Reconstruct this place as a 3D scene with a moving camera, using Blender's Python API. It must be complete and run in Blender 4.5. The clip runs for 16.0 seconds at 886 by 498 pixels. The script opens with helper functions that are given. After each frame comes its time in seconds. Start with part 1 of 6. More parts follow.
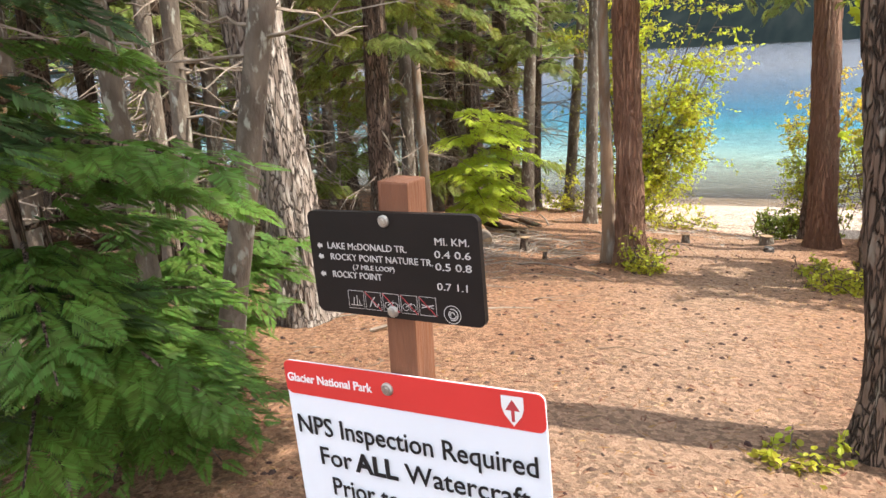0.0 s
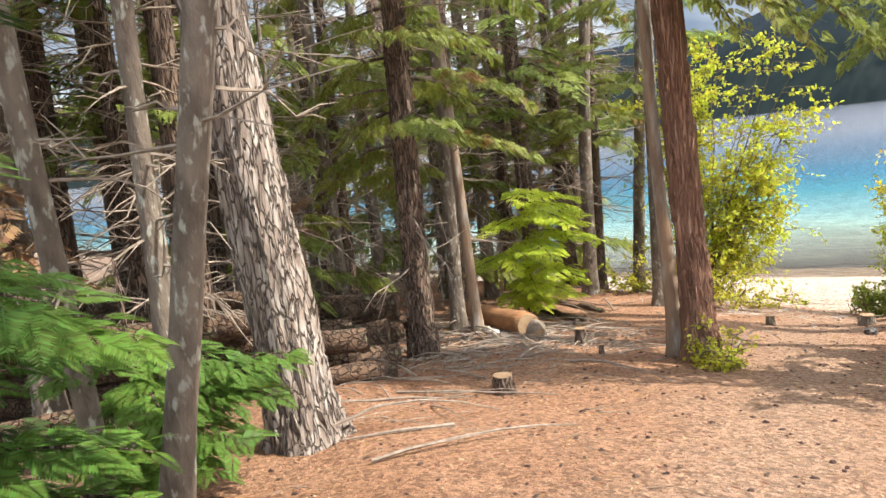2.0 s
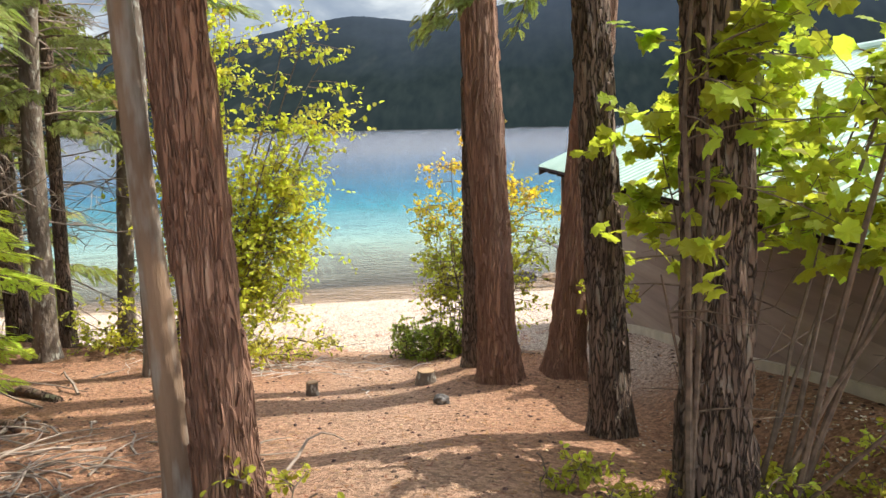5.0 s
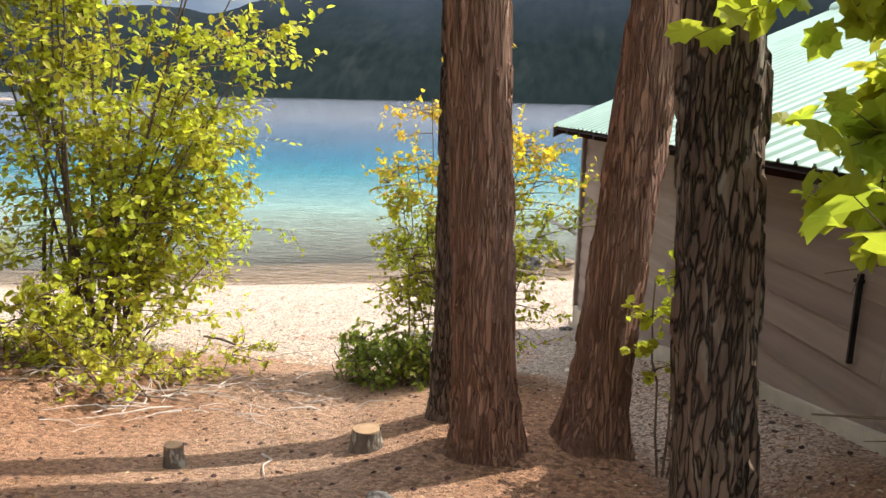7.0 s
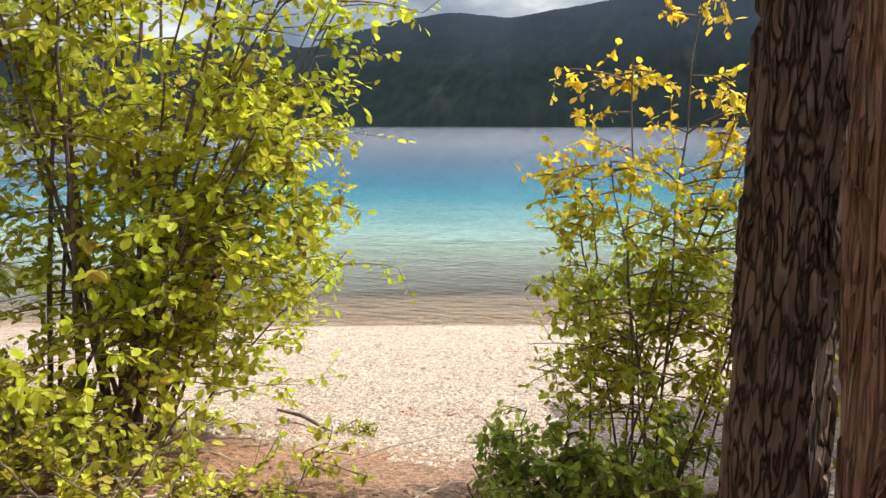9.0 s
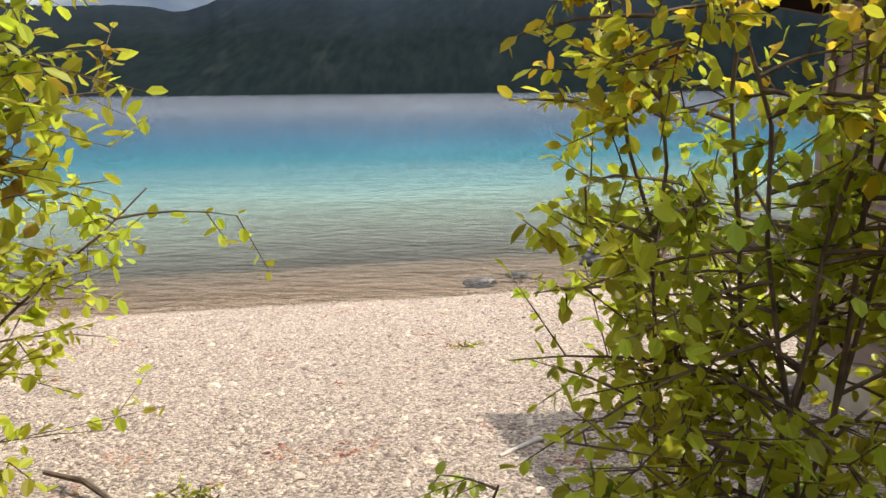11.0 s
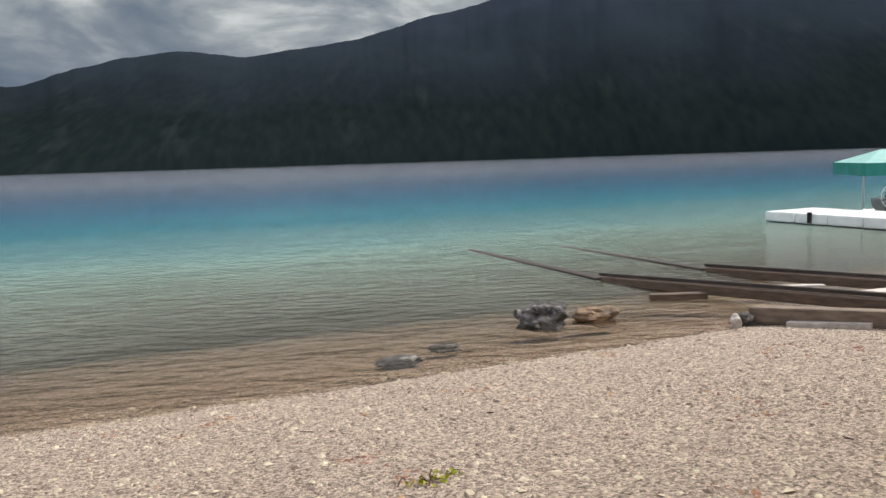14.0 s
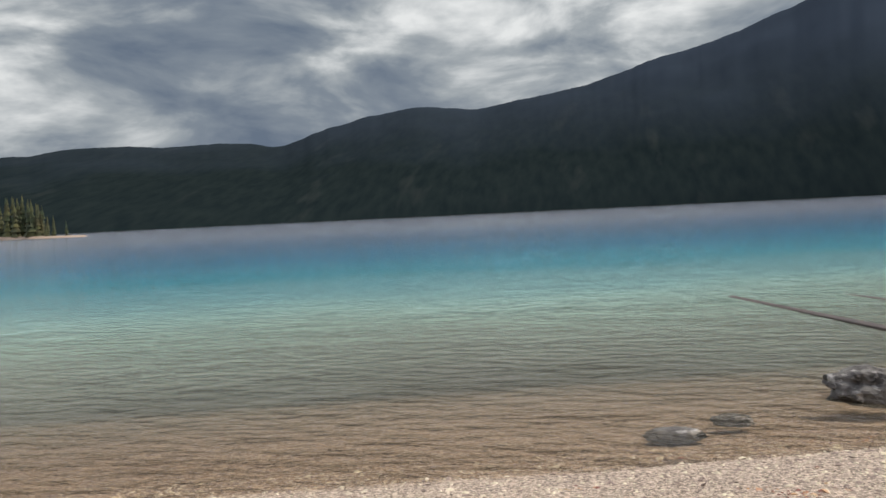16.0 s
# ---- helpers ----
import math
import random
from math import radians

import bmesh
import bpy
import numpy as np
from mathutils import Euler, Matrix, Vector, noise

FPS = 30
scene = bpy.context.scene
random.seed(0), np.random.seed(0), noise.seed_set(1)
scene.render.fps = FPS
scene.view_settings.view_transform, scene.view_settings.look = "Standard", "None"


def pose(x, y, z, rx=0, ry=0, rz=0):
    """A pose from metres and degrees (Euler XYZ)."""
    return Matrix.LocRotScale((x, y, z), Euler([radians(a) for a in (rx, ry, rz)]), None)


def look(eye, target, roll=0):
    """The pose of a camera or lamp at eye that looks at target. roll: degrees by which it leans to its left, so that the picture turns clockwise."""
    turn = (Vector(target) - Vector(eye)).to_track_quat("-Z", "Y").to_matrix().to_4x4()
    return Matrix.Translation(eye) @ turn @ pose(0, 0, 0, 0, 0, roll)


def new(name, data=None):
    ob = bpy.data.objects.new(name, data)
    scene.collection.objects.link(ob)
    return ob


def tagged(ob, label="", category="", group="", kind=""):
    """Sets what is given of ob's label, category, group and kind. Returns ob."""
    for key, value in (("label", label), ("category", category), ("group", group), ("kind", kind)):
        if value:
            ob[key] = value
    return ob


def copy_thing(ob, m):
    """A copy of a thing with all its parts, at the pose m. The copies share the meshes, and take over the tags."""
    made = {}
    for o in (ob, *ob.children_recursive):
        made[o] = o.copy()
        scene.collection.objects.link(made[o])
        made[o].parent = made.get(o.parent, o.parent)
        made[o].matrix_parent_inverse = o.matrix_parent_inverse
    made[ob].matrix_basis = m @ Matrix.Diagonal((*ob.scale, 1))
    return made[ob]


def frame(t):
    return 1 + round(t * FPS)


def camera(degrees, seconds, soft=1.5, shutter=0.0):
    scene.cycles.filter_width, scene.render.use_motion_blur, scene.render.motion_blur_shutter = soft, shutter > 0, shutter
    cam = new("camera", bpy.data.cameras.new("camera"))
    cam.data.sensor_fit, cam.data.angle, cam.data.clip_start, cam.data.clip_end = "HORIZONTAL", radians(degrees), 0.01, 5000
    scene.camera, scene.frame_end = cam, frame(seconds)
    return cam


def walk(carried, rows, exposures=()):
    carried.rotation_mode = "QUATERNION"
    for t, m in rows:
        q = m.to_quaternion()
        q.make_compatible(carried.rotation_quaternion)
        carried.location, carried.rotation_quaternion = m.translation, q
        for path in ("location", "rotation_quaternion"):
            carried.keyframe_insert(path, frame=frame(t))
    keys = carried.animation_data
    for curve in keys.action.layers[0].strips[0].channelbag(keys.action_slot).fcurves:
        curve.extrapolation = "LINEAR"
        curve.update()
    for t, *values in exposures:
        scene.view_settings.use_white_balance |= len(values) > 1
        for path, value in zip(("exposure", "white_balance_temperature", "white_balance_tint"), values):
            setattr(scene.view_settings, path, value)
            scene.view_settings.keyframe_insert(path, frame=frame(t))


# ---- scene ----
cam = camera(62.0, 16.0)
PATH = [
    (0, (4.748, -0.705, 4.234), (3.517, 0.789, 3.731), -2.8),
    (0.5, (4.719, -0.681, 4.225), (3.486, 0.813, 3.728), -2.9),
    (1, (4.69, -0.564, 4.204), (3.369, 0.874, 3.769), -3.7),
    (1.5, (4.701, -0.236, 4.211), (3.267, 1.122, 3.894), -4.1),
    (2, (4.538, 0.19, 4.168), (3.13, 1.584, 3.894), -6.2),
    (2.5, (4.38, 0.707, 4.126), (3.17, 2.273, 3.839), -7.9),
    (3, (4.035, 1.265, 4.145), (2.994, 2.957, 3.916), -5.4),
    (3.5, (3.654, 1.698, 4.11), (3.002, 3.577, 3.896), 0.2),
    (4, (3.292, 2.168, 4.051), (2.758, 4.081, 3.815), -1.2),
    (4.5, (2.964, 2.702, 3.962), (2.658, 4.659, 3.682), -2.6),
    (6.8, (2.879, 5.79, 3.546), (2.63, 7.735, 3.148), 1.1),
    (7, (2.811, 6.087, 3.49), (2.554, 8.03, 3.094), 1.3),
    (7.5, (2.591, 6.656, 3.417), (2.272, 8.596, 3.049), 0.3),
    (8, (2.351, 7.237, 3.33), (1.963, 9.17, 2.992), 0.6),
    (8.5, (2.072, 7.86, 3.206), (1.567, 9.768, 2.882), -0.3),
    (11, (1.328, 10.672, 2.568), (1.129, 12.618, 2.152), -0.5),
    (11.5, (1.15, 11.469, 2.295), (1.105, 13.42, 1.855), -3.6),
    (12, (1.021, 11.73, 2.325), (1.137, 13.677, 1.884), -3.0),
    (12.5, (0.898, 12.145, 2.205), (0.768, 14.129, 1.99), -5.6),
    (13, (0.802, 12.413, 2.168), (0.765, 14.38, 1.811), -1.2),
    (13.5, (0.74, 12.871, 2.028), (1.035, 14.838, 1.822), -1.9),
    (14, (0.669, 13.197, 2.014), (0.84, 15.176, 1.776), -1.8),
    (14.5, (0.661, 13.631, 1.912), (0.762, 15.607, 1.617), -2.1),
    (15, (0.582, 14.053, 1.873), (0.56, 16.045, 1.692), -1.6),
    (15.5, (0.503, 14.298, 1.765), (0.431, 16.295, 1.683), -1.3),
    (16, (0.32, 14.5, 1.84), (-0.109, 16.451, 1.748), -2.7),
]
EXPOSURE = [(0, 1.08), (3.5, 1.2), (4.7, 1.02), (7, 0.92), (8.7, 0.72), (11, 0.42), (12, 0.03), (13, -0.12), (16, -0.1)]
walk(cam, [(t, look(eye, target, roll)) for t, eye, target, roll in PATH], EXPOSURE)

# ---- light ----
SUN = Vector((0.54, 0.30, 0.79)).normalized()
world = bpy.data.worlds.new("world")
scene.world = world
world.use_nodes = True
wn = world.node_tree
sky = wn.nodes.new("ShaderNodeTexSky")
sky.sky_type = "NISHITA"
sky.sun_disc = False
sky.sun_elevation = math.asin(SUN.z)
sky.sun_rotation = math.atan2(SUN.x, SUN.y)
sky.air_density, sky.dust_density = 1.0, 1.5
wn.nodes["Background"].inputs["Strength"].default_value = 0.15
wn.links.new(sky.outputs["Color"], wn.nodes["Background"].inputs["Color"])
cloud_light, both = wn.nodes.new("ShaderNodeBackground"), wn.nodes.new("ShaderNodeAddShader")
cloud_light.inputs["Color"].default_value, cloud_light.inputs["Strength"].default_value = (1.0, 0.98, 0.96, 1), 0.80
wn.links.new(wn.nodes["Background"].outputs["Background"], both.inputs[0])
wn.links.new(cloud_light.outputs["Background"], both.inputs[1])
wn.links.new(both.outputs["Shader"], wn.nodes["World Output"].inputs["Surface"])
sun = new("sun", bpy.data.lights.new("sun", "SUN"))
sun.data.energy, sun.data.angle, sun.data.color = 4.2, radians(0.6), (1.0, 0.94, 0.84)
sun.matrix_world = look((0, 0, 30), Vector((0, 0, 30)) - SUN)

# ---- helpers of this place ----
RNG = np.random.default_rng(7)


def ground_z(x, y):
    """Height of the ground: a slope through the wood, a low bank, the beach and the lake bed."""
    x, y = np.asarray(x, float), np.asarray(y, float)
    ys = y - np.clip((y - 12) / 8, 0, 1) * 0.33 * (np.clip(x, -25, 25) - 0.6)
    z = np.interp(ys, [-400, -30, -5, 0, 3, 6.4, 8, 10, 11, 12, 12.9, 13.6, 14.5, 16, 19.8, 22, 26, 34, 60, 400],
                  [16, 3.2, 2.8, 2.72, 2.5, 2.04, 1.76, 1.36, 1.2, 1.02, 0.84, 0.74, 0.62, 0.44, 0, -0.3, -0.9, -2.6, -8, -40])
    z = z + np.clip((9 - y) / 5, 0, 1) * 0.07 * (np.clip(x, -4, 2.5) - 2.5)
    bank = np.exp(-(((y - 11) / 1.5) ** 2)) * (np.clip((x - 1.5) / 0.7, 0, 1) * np.clip(4.2 - x, 0, 1) + np.clip((-0.1 - x) / 0.7, 0, 1) * np.clip((x + 30) / 10, 0, 1))
    beside = np.clip((x - (2.3 + (15.85 - y) * 0.21)) / 0.8, 0, 1) * np.clip((15.3 - y) / 4, 0, 1)
    return z + 0.2 * bank + 0.38 * beside * beside * (3 - 2 * beside)


def gz(x, y):
    return float(ground_z(x, y))


def material(name, color, color2=None, scale=8.0, rough=0.8, bump=0.0, bump_scale=40.0, stretch=(1, 1, 1), metal=0.0,
             random=0.0, translucent=0.0, detail=6.0, spots=None, spec=0.3, island=False, contrast=(0.35, 0.65), coords="Object", furrow=None):
    """A procedural surface: two colours over noise, fine relief, spots of a third colour, variation from piece to piece."""
    m = bpy.data.materials.new(name)
    m.use_nodes = True
    n, l = m.node_tree.nodes, m.node_tree.links
    bsdf = n["Principled BSDF"]
    bsdf.inputs["Roughness"].default_value, bsdf.inputs["Metallic"].default_value = rough, metal
    bsdf.inputs["Specular IOR Level"].default_value = spec
    tc, mp = n.new("ShaderNodeTexCoord"), n.new("ShaderNodeMapping")
    mp.inputs["Scale"].default_value = stretch
    l.new(tc.outputs[coords], mp.inputs["Vector"])
    tex = n.new("ShaderNodeTexNoise")
    tex.inputs["Scale"].default_value, tex.inputs["Detail"].default_value = scale, detail
    l.new(mp.outputs["Vector"], tex.inputs["Vector"])
    ramp = n.new("ShaderNodeMapRange")
    ramp.inputs["From Min"].default_value, ramp.inputs["From Max"].default_value = contrast
    l.new(tex.outputs["Fac"], ramp.inputs["Value"])
    mix = n.new("ShaderNodeMix")
    mix.data_type = "RGBA"
    mix.inputs["A"].default_value, mix.inputs["B"].default_value = (*color, 1), (*(color2 or [c * 0.75 for c in color]), 1)
    l.new(ramp.outputs["Result"], mix.inputs["Factor"])
    out = mix.outputs["Result"]
    if spots:
        color3, size, low, high = spots
        t2 = n.new("ShaderNodeTexNoise")
        t2.inputs["Scale"].default_value, t2.inputs["Detail"].default_value = size, 4
        l.new(mp.outputs["Vector"], t2.inputs["Vector"])
        r2 = n.new("ShaderNodeMapRange")
        r2.inputs["From Min"].default_value, r2.inputs["From Max"].default_value = low, high
        l.new(t2.outputs["Fac"], r2.inputs["Value"])
        m2 = n.new("ShaderNodeMix")
        m2.data_type = "RGBA"
        m2.inputs["B"].default_value = (*color3, 1)
        l.new(out, m2.inputs["A"])
        l.new(r2.outputs["Result"], m2.inputs["Factor"])
        out = m2.outputs["Result"]
    ridge = None
    if furrow:
        color4, size, width = furrow
        warp, shift, v = n.new("ShaderNodeTexNoise"), n.new("ShaderNodeMix"), n.new("ShaderNodeTexVoronoi")
        warp.inputs["Scale"].default_value = size * 0.7
        shift.data_type = "RGBA"
        shift.inputs["Factor"].default_value = 0.085
        v.feature = "DISTANCE_TO_EDGE"
        v.inputs["Scale"].default_value = size
        l.new(mp.outputs["Vector"], warp.inputs["Vector"])
        l.new(mp.outputs["Vector"], shift.inputs["A"])
        l.new(warp.outputs["Color"], shift.inputs["B"])
        l.new(shift.outputs["Result"], v.inputs["Vector"])
        r4, m4 = n.new("ShaderNodeMapRange"), n.new("ShaderNodeMix")
        r4.inputs["From Max"].default_value = width
        l.new(v.outputs["Distance"], r4.inputs["Value"])
        m4.data_type = "RGBA"
        m4.inputs["A"].default_value = (*color4, 1)
        l.new(r4.outputs["Result"], m4.inputs["Factor"])
        l.new(out, m4.inputs["B"])
        out, ridge = m4.outputs["Result"], r4.outputs["Result"]
    if random:
        rnd = n.new("ShaderNodeNewGeometry" if island else "ShaderNodeObjectInfo").outputs["Random Per Island" if island else "Random"]
        hsv, mr, mh = n.new("ShaderNodeHueSaturation"), n.new("ShaderNodeMapRange"), n.new("ShaderNodeMapRange")
        mr.inputs["To Min"].default_value, mr.inputs["To Max"].default_value = 1 - random, 1 + random
        mh.inputs["To Min"].default_value, mh.inputs["To Max"].default_value = 0.5 - random * 0.06, 0.5 + random * 0.06
        l.new(rnd, mr.inputs["Value"])
        l.new(rnd, mh.inputs["Value"])
        l.new(mr.outputs["Result"], hsv.inputs["Value"])
        l.new(mh.outputs["Result"], hsv.inputs["Hue"])
        l.new(out, hsv.inputs["Color"])
        out = hsv.outputs["Color"]
    l.new(out, bsdf.inputs["Base Color"])
    if bump:
        t3, b = n.new("ShaderNodeTexNoise"), n.new("ShaderNodeBump")
        t3.inputs["Scale"].default_value, t3.inputs["Detail"].default_value = bump_scale, 5
        l.new(mp.outputs["Vector"], t3.inputs["Vector"])
        b.inputs["Strength"].default_value, b.inputs["Distance"].default_value = min(bump, 1.0), 0.02
        l.new(t3.outputs["Fac"], b.inputs["Height"])
        normal = b.outputs["Normal"]
        if ridge:
            b4 = n.new("ShaderNodeBump")
            b4.inputs["Strength"].default_value, b4.inputs["Distance"].default_value = 0.9, 0.03
            l.new(ridge, b4.inputs["Height"])
            l.new(normal, b4.inputs["Normal"])
            normal = b4.outputs["Normal"]
        l.new(normal, bsdf.inputs["Normal"])
    if translucent:
        tr, mx = n.new("ShaderNodeBsdfTranslucent"), n.new("ShaderNodeMixShader")
        mx.inputs["Fac"].default_value = translucent
        l.new(out, tr.inputs["Color"])
        l.new(bsdf.outputs["BSDF"], mx.inputs[1])
        l.new(tr.outputs["BSDF"], mx.inputs[2])
        l.new(mx.outputs["Shader"], n["Material Output"].inputs["Surface"])
    return m


class Soup:
    """Gathers vertices and faces of many small pieces for one mesh."""

    def __init__(self):
        self.v, self.f, self.n = [], [], 0

    def add(self, verts, faces):
        self.v.append(np.asarray(verts, float))
        self.f += (np.asarray(faces) + self.n).tolist() if isinstance(faces, np.ndarray) else [[i + self.n for i in f] for f in faces]
        self.n += len(verts)

    def scatter(self, verts, faces, places, turns, sizes):
        """Copies of a template at places, with 3x3 turns and sizes."""
        k = len(verts)
        all_v = np.einsum("nij,kj->nki", turns, verts) * np.reshape(sizes, (-1, 1, 1)) + np.asarray(places)[:, None]
        base = np.arange(len(places))[:, None, None] * k + self.n
        groups = {}
        for f in faces:
            groups.setdefault(len(f), []).append(f)
        for fs in groups.values():
            self.f += (np.array(fs)[None] + base).reshape(-1, len(fs[0])).tolist()
        self.v.append(all_v.reshape(-1, 3))
        self.n += len(places) * k

    def tube(self, pts, radii, seg=6, cap=True):
        pts = np.asarray(pts, float)
        rows = []
        side = np.array([0.31, 0.95, 0.05])
        for i, p in enumerate(pts):
            d = pts[min(i + 1, len(pts) - 1)] - pts[max(i - 1, 0)]
            d = d / (np.linalg.norm(d) + 1e-9)
            a = np.cross(d, side)
            a /= np.linalg.norm(a) + 1e-9
            b = np.cross(d, a)
            ang = np.linspace(0, 2 * np.pi, seg, endpoint=False)[:, None]
            rows.append(p + radii[i] * (np.cos(ang) * a + np.sin(ang) * b))
        faces = [[i * seg + j, i * seg + (j + 1) % seg, (i + 1) * seg + (j + 1) % seg, (i + 1) * seg + j] for i in range(len(pts) - 1) for j in range(seg)]
        if cap:
            faces += [list(range(seg))[::-1], [(len(pts) - 1) * seg + j for j in range(seg)]]
        self.add(np.concatenate(rows), faces)

    def box(self, lo, hi, turn=None, at=(0, 0, 0)):
        v = np.array([[x, y, z] for z in (lo[2], hi[2]) for y in (lo[1], hi[1]) for x in (lo[0], hi[0])], float)
        if turn is not None:
            v = v @ np.asarray(turn).T
        self.add(v + np.asarray(at), [[0, 2, 3, 1], [4, 5, 7, 6], [0, 1, 5, 4], [2, 6, 7, 3], [0, 4, 6, 2], [1, 3, 7, 5]])

    def mesh(self, name, smooth=False):
        me = bpy.data.meshes.new(name)
        me.from_pydata(np.concatenate(self.v).tolist() if self.v else [], [], self.f)
        if smooth:
            me.polygons.foreach_set("use_smooth", [True] * len(me.polygons))
        me.update()
        return me


def part(name, soup, mat, parent=None, label="", smooth=False):
    me = soup.mesh(name, smooth) if isinstance(soup, Soup) else soup
    if not me.materials:
        me.materials.append(mat)
    ob = new(name, me)
    ob.parent = parent
    return tagged(ob, label=label)


def thing(name, at, label, category, group="", kind=""):
    ob = new(name)
    ob.location = at
    ob.empty_display_size = 0.1
    return tagged(ob, label, category, group, kind)


def bm_mesh(name, bm, smooth=False):
    me = bpy.data.meshes.new(name)
    bm.to_mesh(me)
    bm.free()
    if smooth:
        me.polygons.foreach_set("use_smooth", [True] * len(me.polygons))
    return me


def bevel_box(size, bevel=0.01, segments=2):
    bm = bmesh.new()
    bmesh.ops.create_cube(bm, size=1.0)
    bmesh.ops.scale(bm, vec=size, verts=bm.verts)
    bmesh.ops.bevel(bm, geom=bm.edges[:], offset=bevel, segments=segments, affect="EDGES", profile=0.6)
    return bm


def frames_of(dirs, ups, spin=None):
    """Turns whose x axis is the direction and whose z axis lies towards up."""
    d = dirs / (np.linalg.norm(dirs, axis=1, keepdims=True) + 1e-9)
    y = np.cross(ups, d)
    y /= np.linalg.norm(y, axis=1, keepdims=True) + 1e-9
    z = np.cross(d, y)
    if spin is not None:
        c, s = np.cos(spin)[:, None], np.sin(spin)[:, None]
        y, z = c * y + s * z, c * z - s * y
    return np.stack([d, y, z], axis=2)


# ---- materials ----
M = {}
M["bark_red"] = material("bark_red_brown", (0.34, 0.185, 0.12), (0.22, 0.115, 0.075), 9, 0.95, 1.0, 42, (1, 1, 0.1), spots=((0.38, 0.25, 0.175), 24, 0.55, 0.72), furrow=((0.20, 0.105, 0.07), 34, 0.2))
M["bark_fir"] = material("bark_furrowed", (0.33, 0.27, 0.225), (0.17, 0.13, 0.105), 9, 0.95, 1.0, 40, (1, 1, 0.22), spots=((0.43, 0.385, 0.34), 22, 0.5, 0.68), furrow=((0.105, 0.08, 0.066), 27, 0.11))
M["bark_grey"] = material("bark_grey_lichen", (0.20, 0.16, 0.125), (0.10, 0.078, 0.06), 9, 0.95, 1.0, 34, (1, 1, 0.45), spots=((0.33, 0.32, 0.27), 22, 0.57, 0.66))
M["bark_dark"] = material("bark_dark", (0.22, 0.15, 0.107), (0.12, 0.08, 0.06), 9, 0.95, 1.0, 42, (1, 1, 0.2), spots=((0.23, 0.195, 0.155), 24, 0.56, 0.7), furrow=((0.04, 0.027, 0.02), 32, 0.14))
M["bark_log"] = material("rotting_log_bark", (0.17, 0.105, 0.066), (0.08, 0.053, 0.038), 6, 0.95, 1.0, 30, (1, 1, 1), spots=((0.21, 0.20, 0.12), 7, 0.58, 0.7), furrow=((0.075, 0.05, 0.036), 16, 0.12))
M["bark_pale"] = material("bark_pale_dead", (0.30, 0.20, 0.13), (0.17, 0.12, 0.085), 6, 0.9, 0.7, 30, (1, 1, 0.2), spots=((0.36, 0.32, 0.27), 12, 0.5, 0.66))
M["twig"] = material("twig_grey", (0.31, 0.25, 0.20), (0.19, 0.15, 0.115), 20, 0.95)
M["stem"] = material("shrub_stem", (0.17, 0.12, 0.085), (0.08, 0.058, 0.042), 20, 0.85)
M["needle"] = material("cedar_sprays", (0.15, 0.21, 0.05), (0.24, 0.28, 0.06), 1.3, 0.6, random=0.4, translucent=0.45, island=True)
# darker copy of the hemlock needles: the wood's shade is in the colour
M["needle_shaded"] = material("hemlock_sprays_shaded", (0.04, 0.075, 0.025), (0.075, 0.12, 0.035), 1.5, 0.6, random=0.35, translucent=0.4, island=True)
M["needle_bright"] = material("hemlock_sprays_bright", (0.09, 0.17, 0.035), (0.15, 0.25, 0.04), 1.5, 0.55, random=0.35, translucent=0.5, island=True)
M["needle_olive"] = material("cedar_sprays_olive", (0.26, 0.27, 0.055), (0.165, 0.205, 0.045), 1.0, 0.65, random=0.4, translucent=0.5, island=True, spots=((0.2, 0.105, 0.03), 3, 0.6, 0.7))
# brightened needle copy for one sapling, sunlight painted into its base colour
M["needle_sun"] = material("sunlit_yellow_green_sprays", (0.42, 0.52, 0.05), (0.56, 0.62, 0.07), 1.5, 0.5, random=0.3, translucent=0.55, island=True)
M["needle_dead"] = material("dead_brown_sprays", (0.32, 0.17, 0.085), (0.2, 0.12, 0.065), 2, 0.8, random=0.3, translucent=0.2, island=True)
M["leaf_alder"] = material("alder_leaves", (0.43, 0.48, 0.035), (0.57, 0.54, 0.05), 1.2, 0.45, random=0.35, translucent=0.62, island=True, spots=((0.36, 0.24, 0.03), 3, 0.62, 0.7))
M["leaf_maple"] = material("maple_leaves", (0.32, 0.42, 0.035), (0.46, 0.48, 0.04), 1.6, 0.45, random=0.3, translucent=0.65, island=True)
M["leaf_bush"] = material("bush_leaves", (0.35, 0.41, 0.035), (0.58, 0.52, 0.04), 1.1, 0.4, random=0.35, translucent=0.6, island=True)
M["leaf_yellow"] = material("yellow_leaves", (0.74, 0.49, 0.03), (0.66, 0.52, 0.04), 2.5, 0.45, random=0.25, translucent=0.62, island=True)
M["leaf_bank"] = material("dark_bank_leaves", (0.22, 0.29, 0.035), (0.33, 0.37, 0.05), 2.5, 0.45, random=0.4, translucent=0.45, island=True)
M["leaf_low"] = material("low_plant_leaves", (0.36, 0.40, 0.04), (0.52, 0.48, 0.05), 2.0, 0.5, random=0.35, translucent=0.5, island=True)
M["wood_cut"] = material("cut_wood", (0.36, 0.24, 0.14), (0.25, 0.16, 0.09), 14, 0.85, 0.3, 60)
M["wood_orange"] = material("split_log_wood", (0.33, 0.16, 0.07), (0.20, 0.10, 0.05), 9, 0.85, 0.6, 40, (0.3, 1, 1))
M["wood_grey"] = material("weathered_timber", (0.27, 0.21, 0.16), (0.15, 0.115, 0.09), 10, 0.85, 0.5, 60, (0.4, 2, 2))
M["wood_wet"] = material("wet_dark_timber", (0.07, 0.05, 0.04), (0.035, 0.028, 0.024), 10, 0.5, 0.4, 60, (0.4, 2, 2))
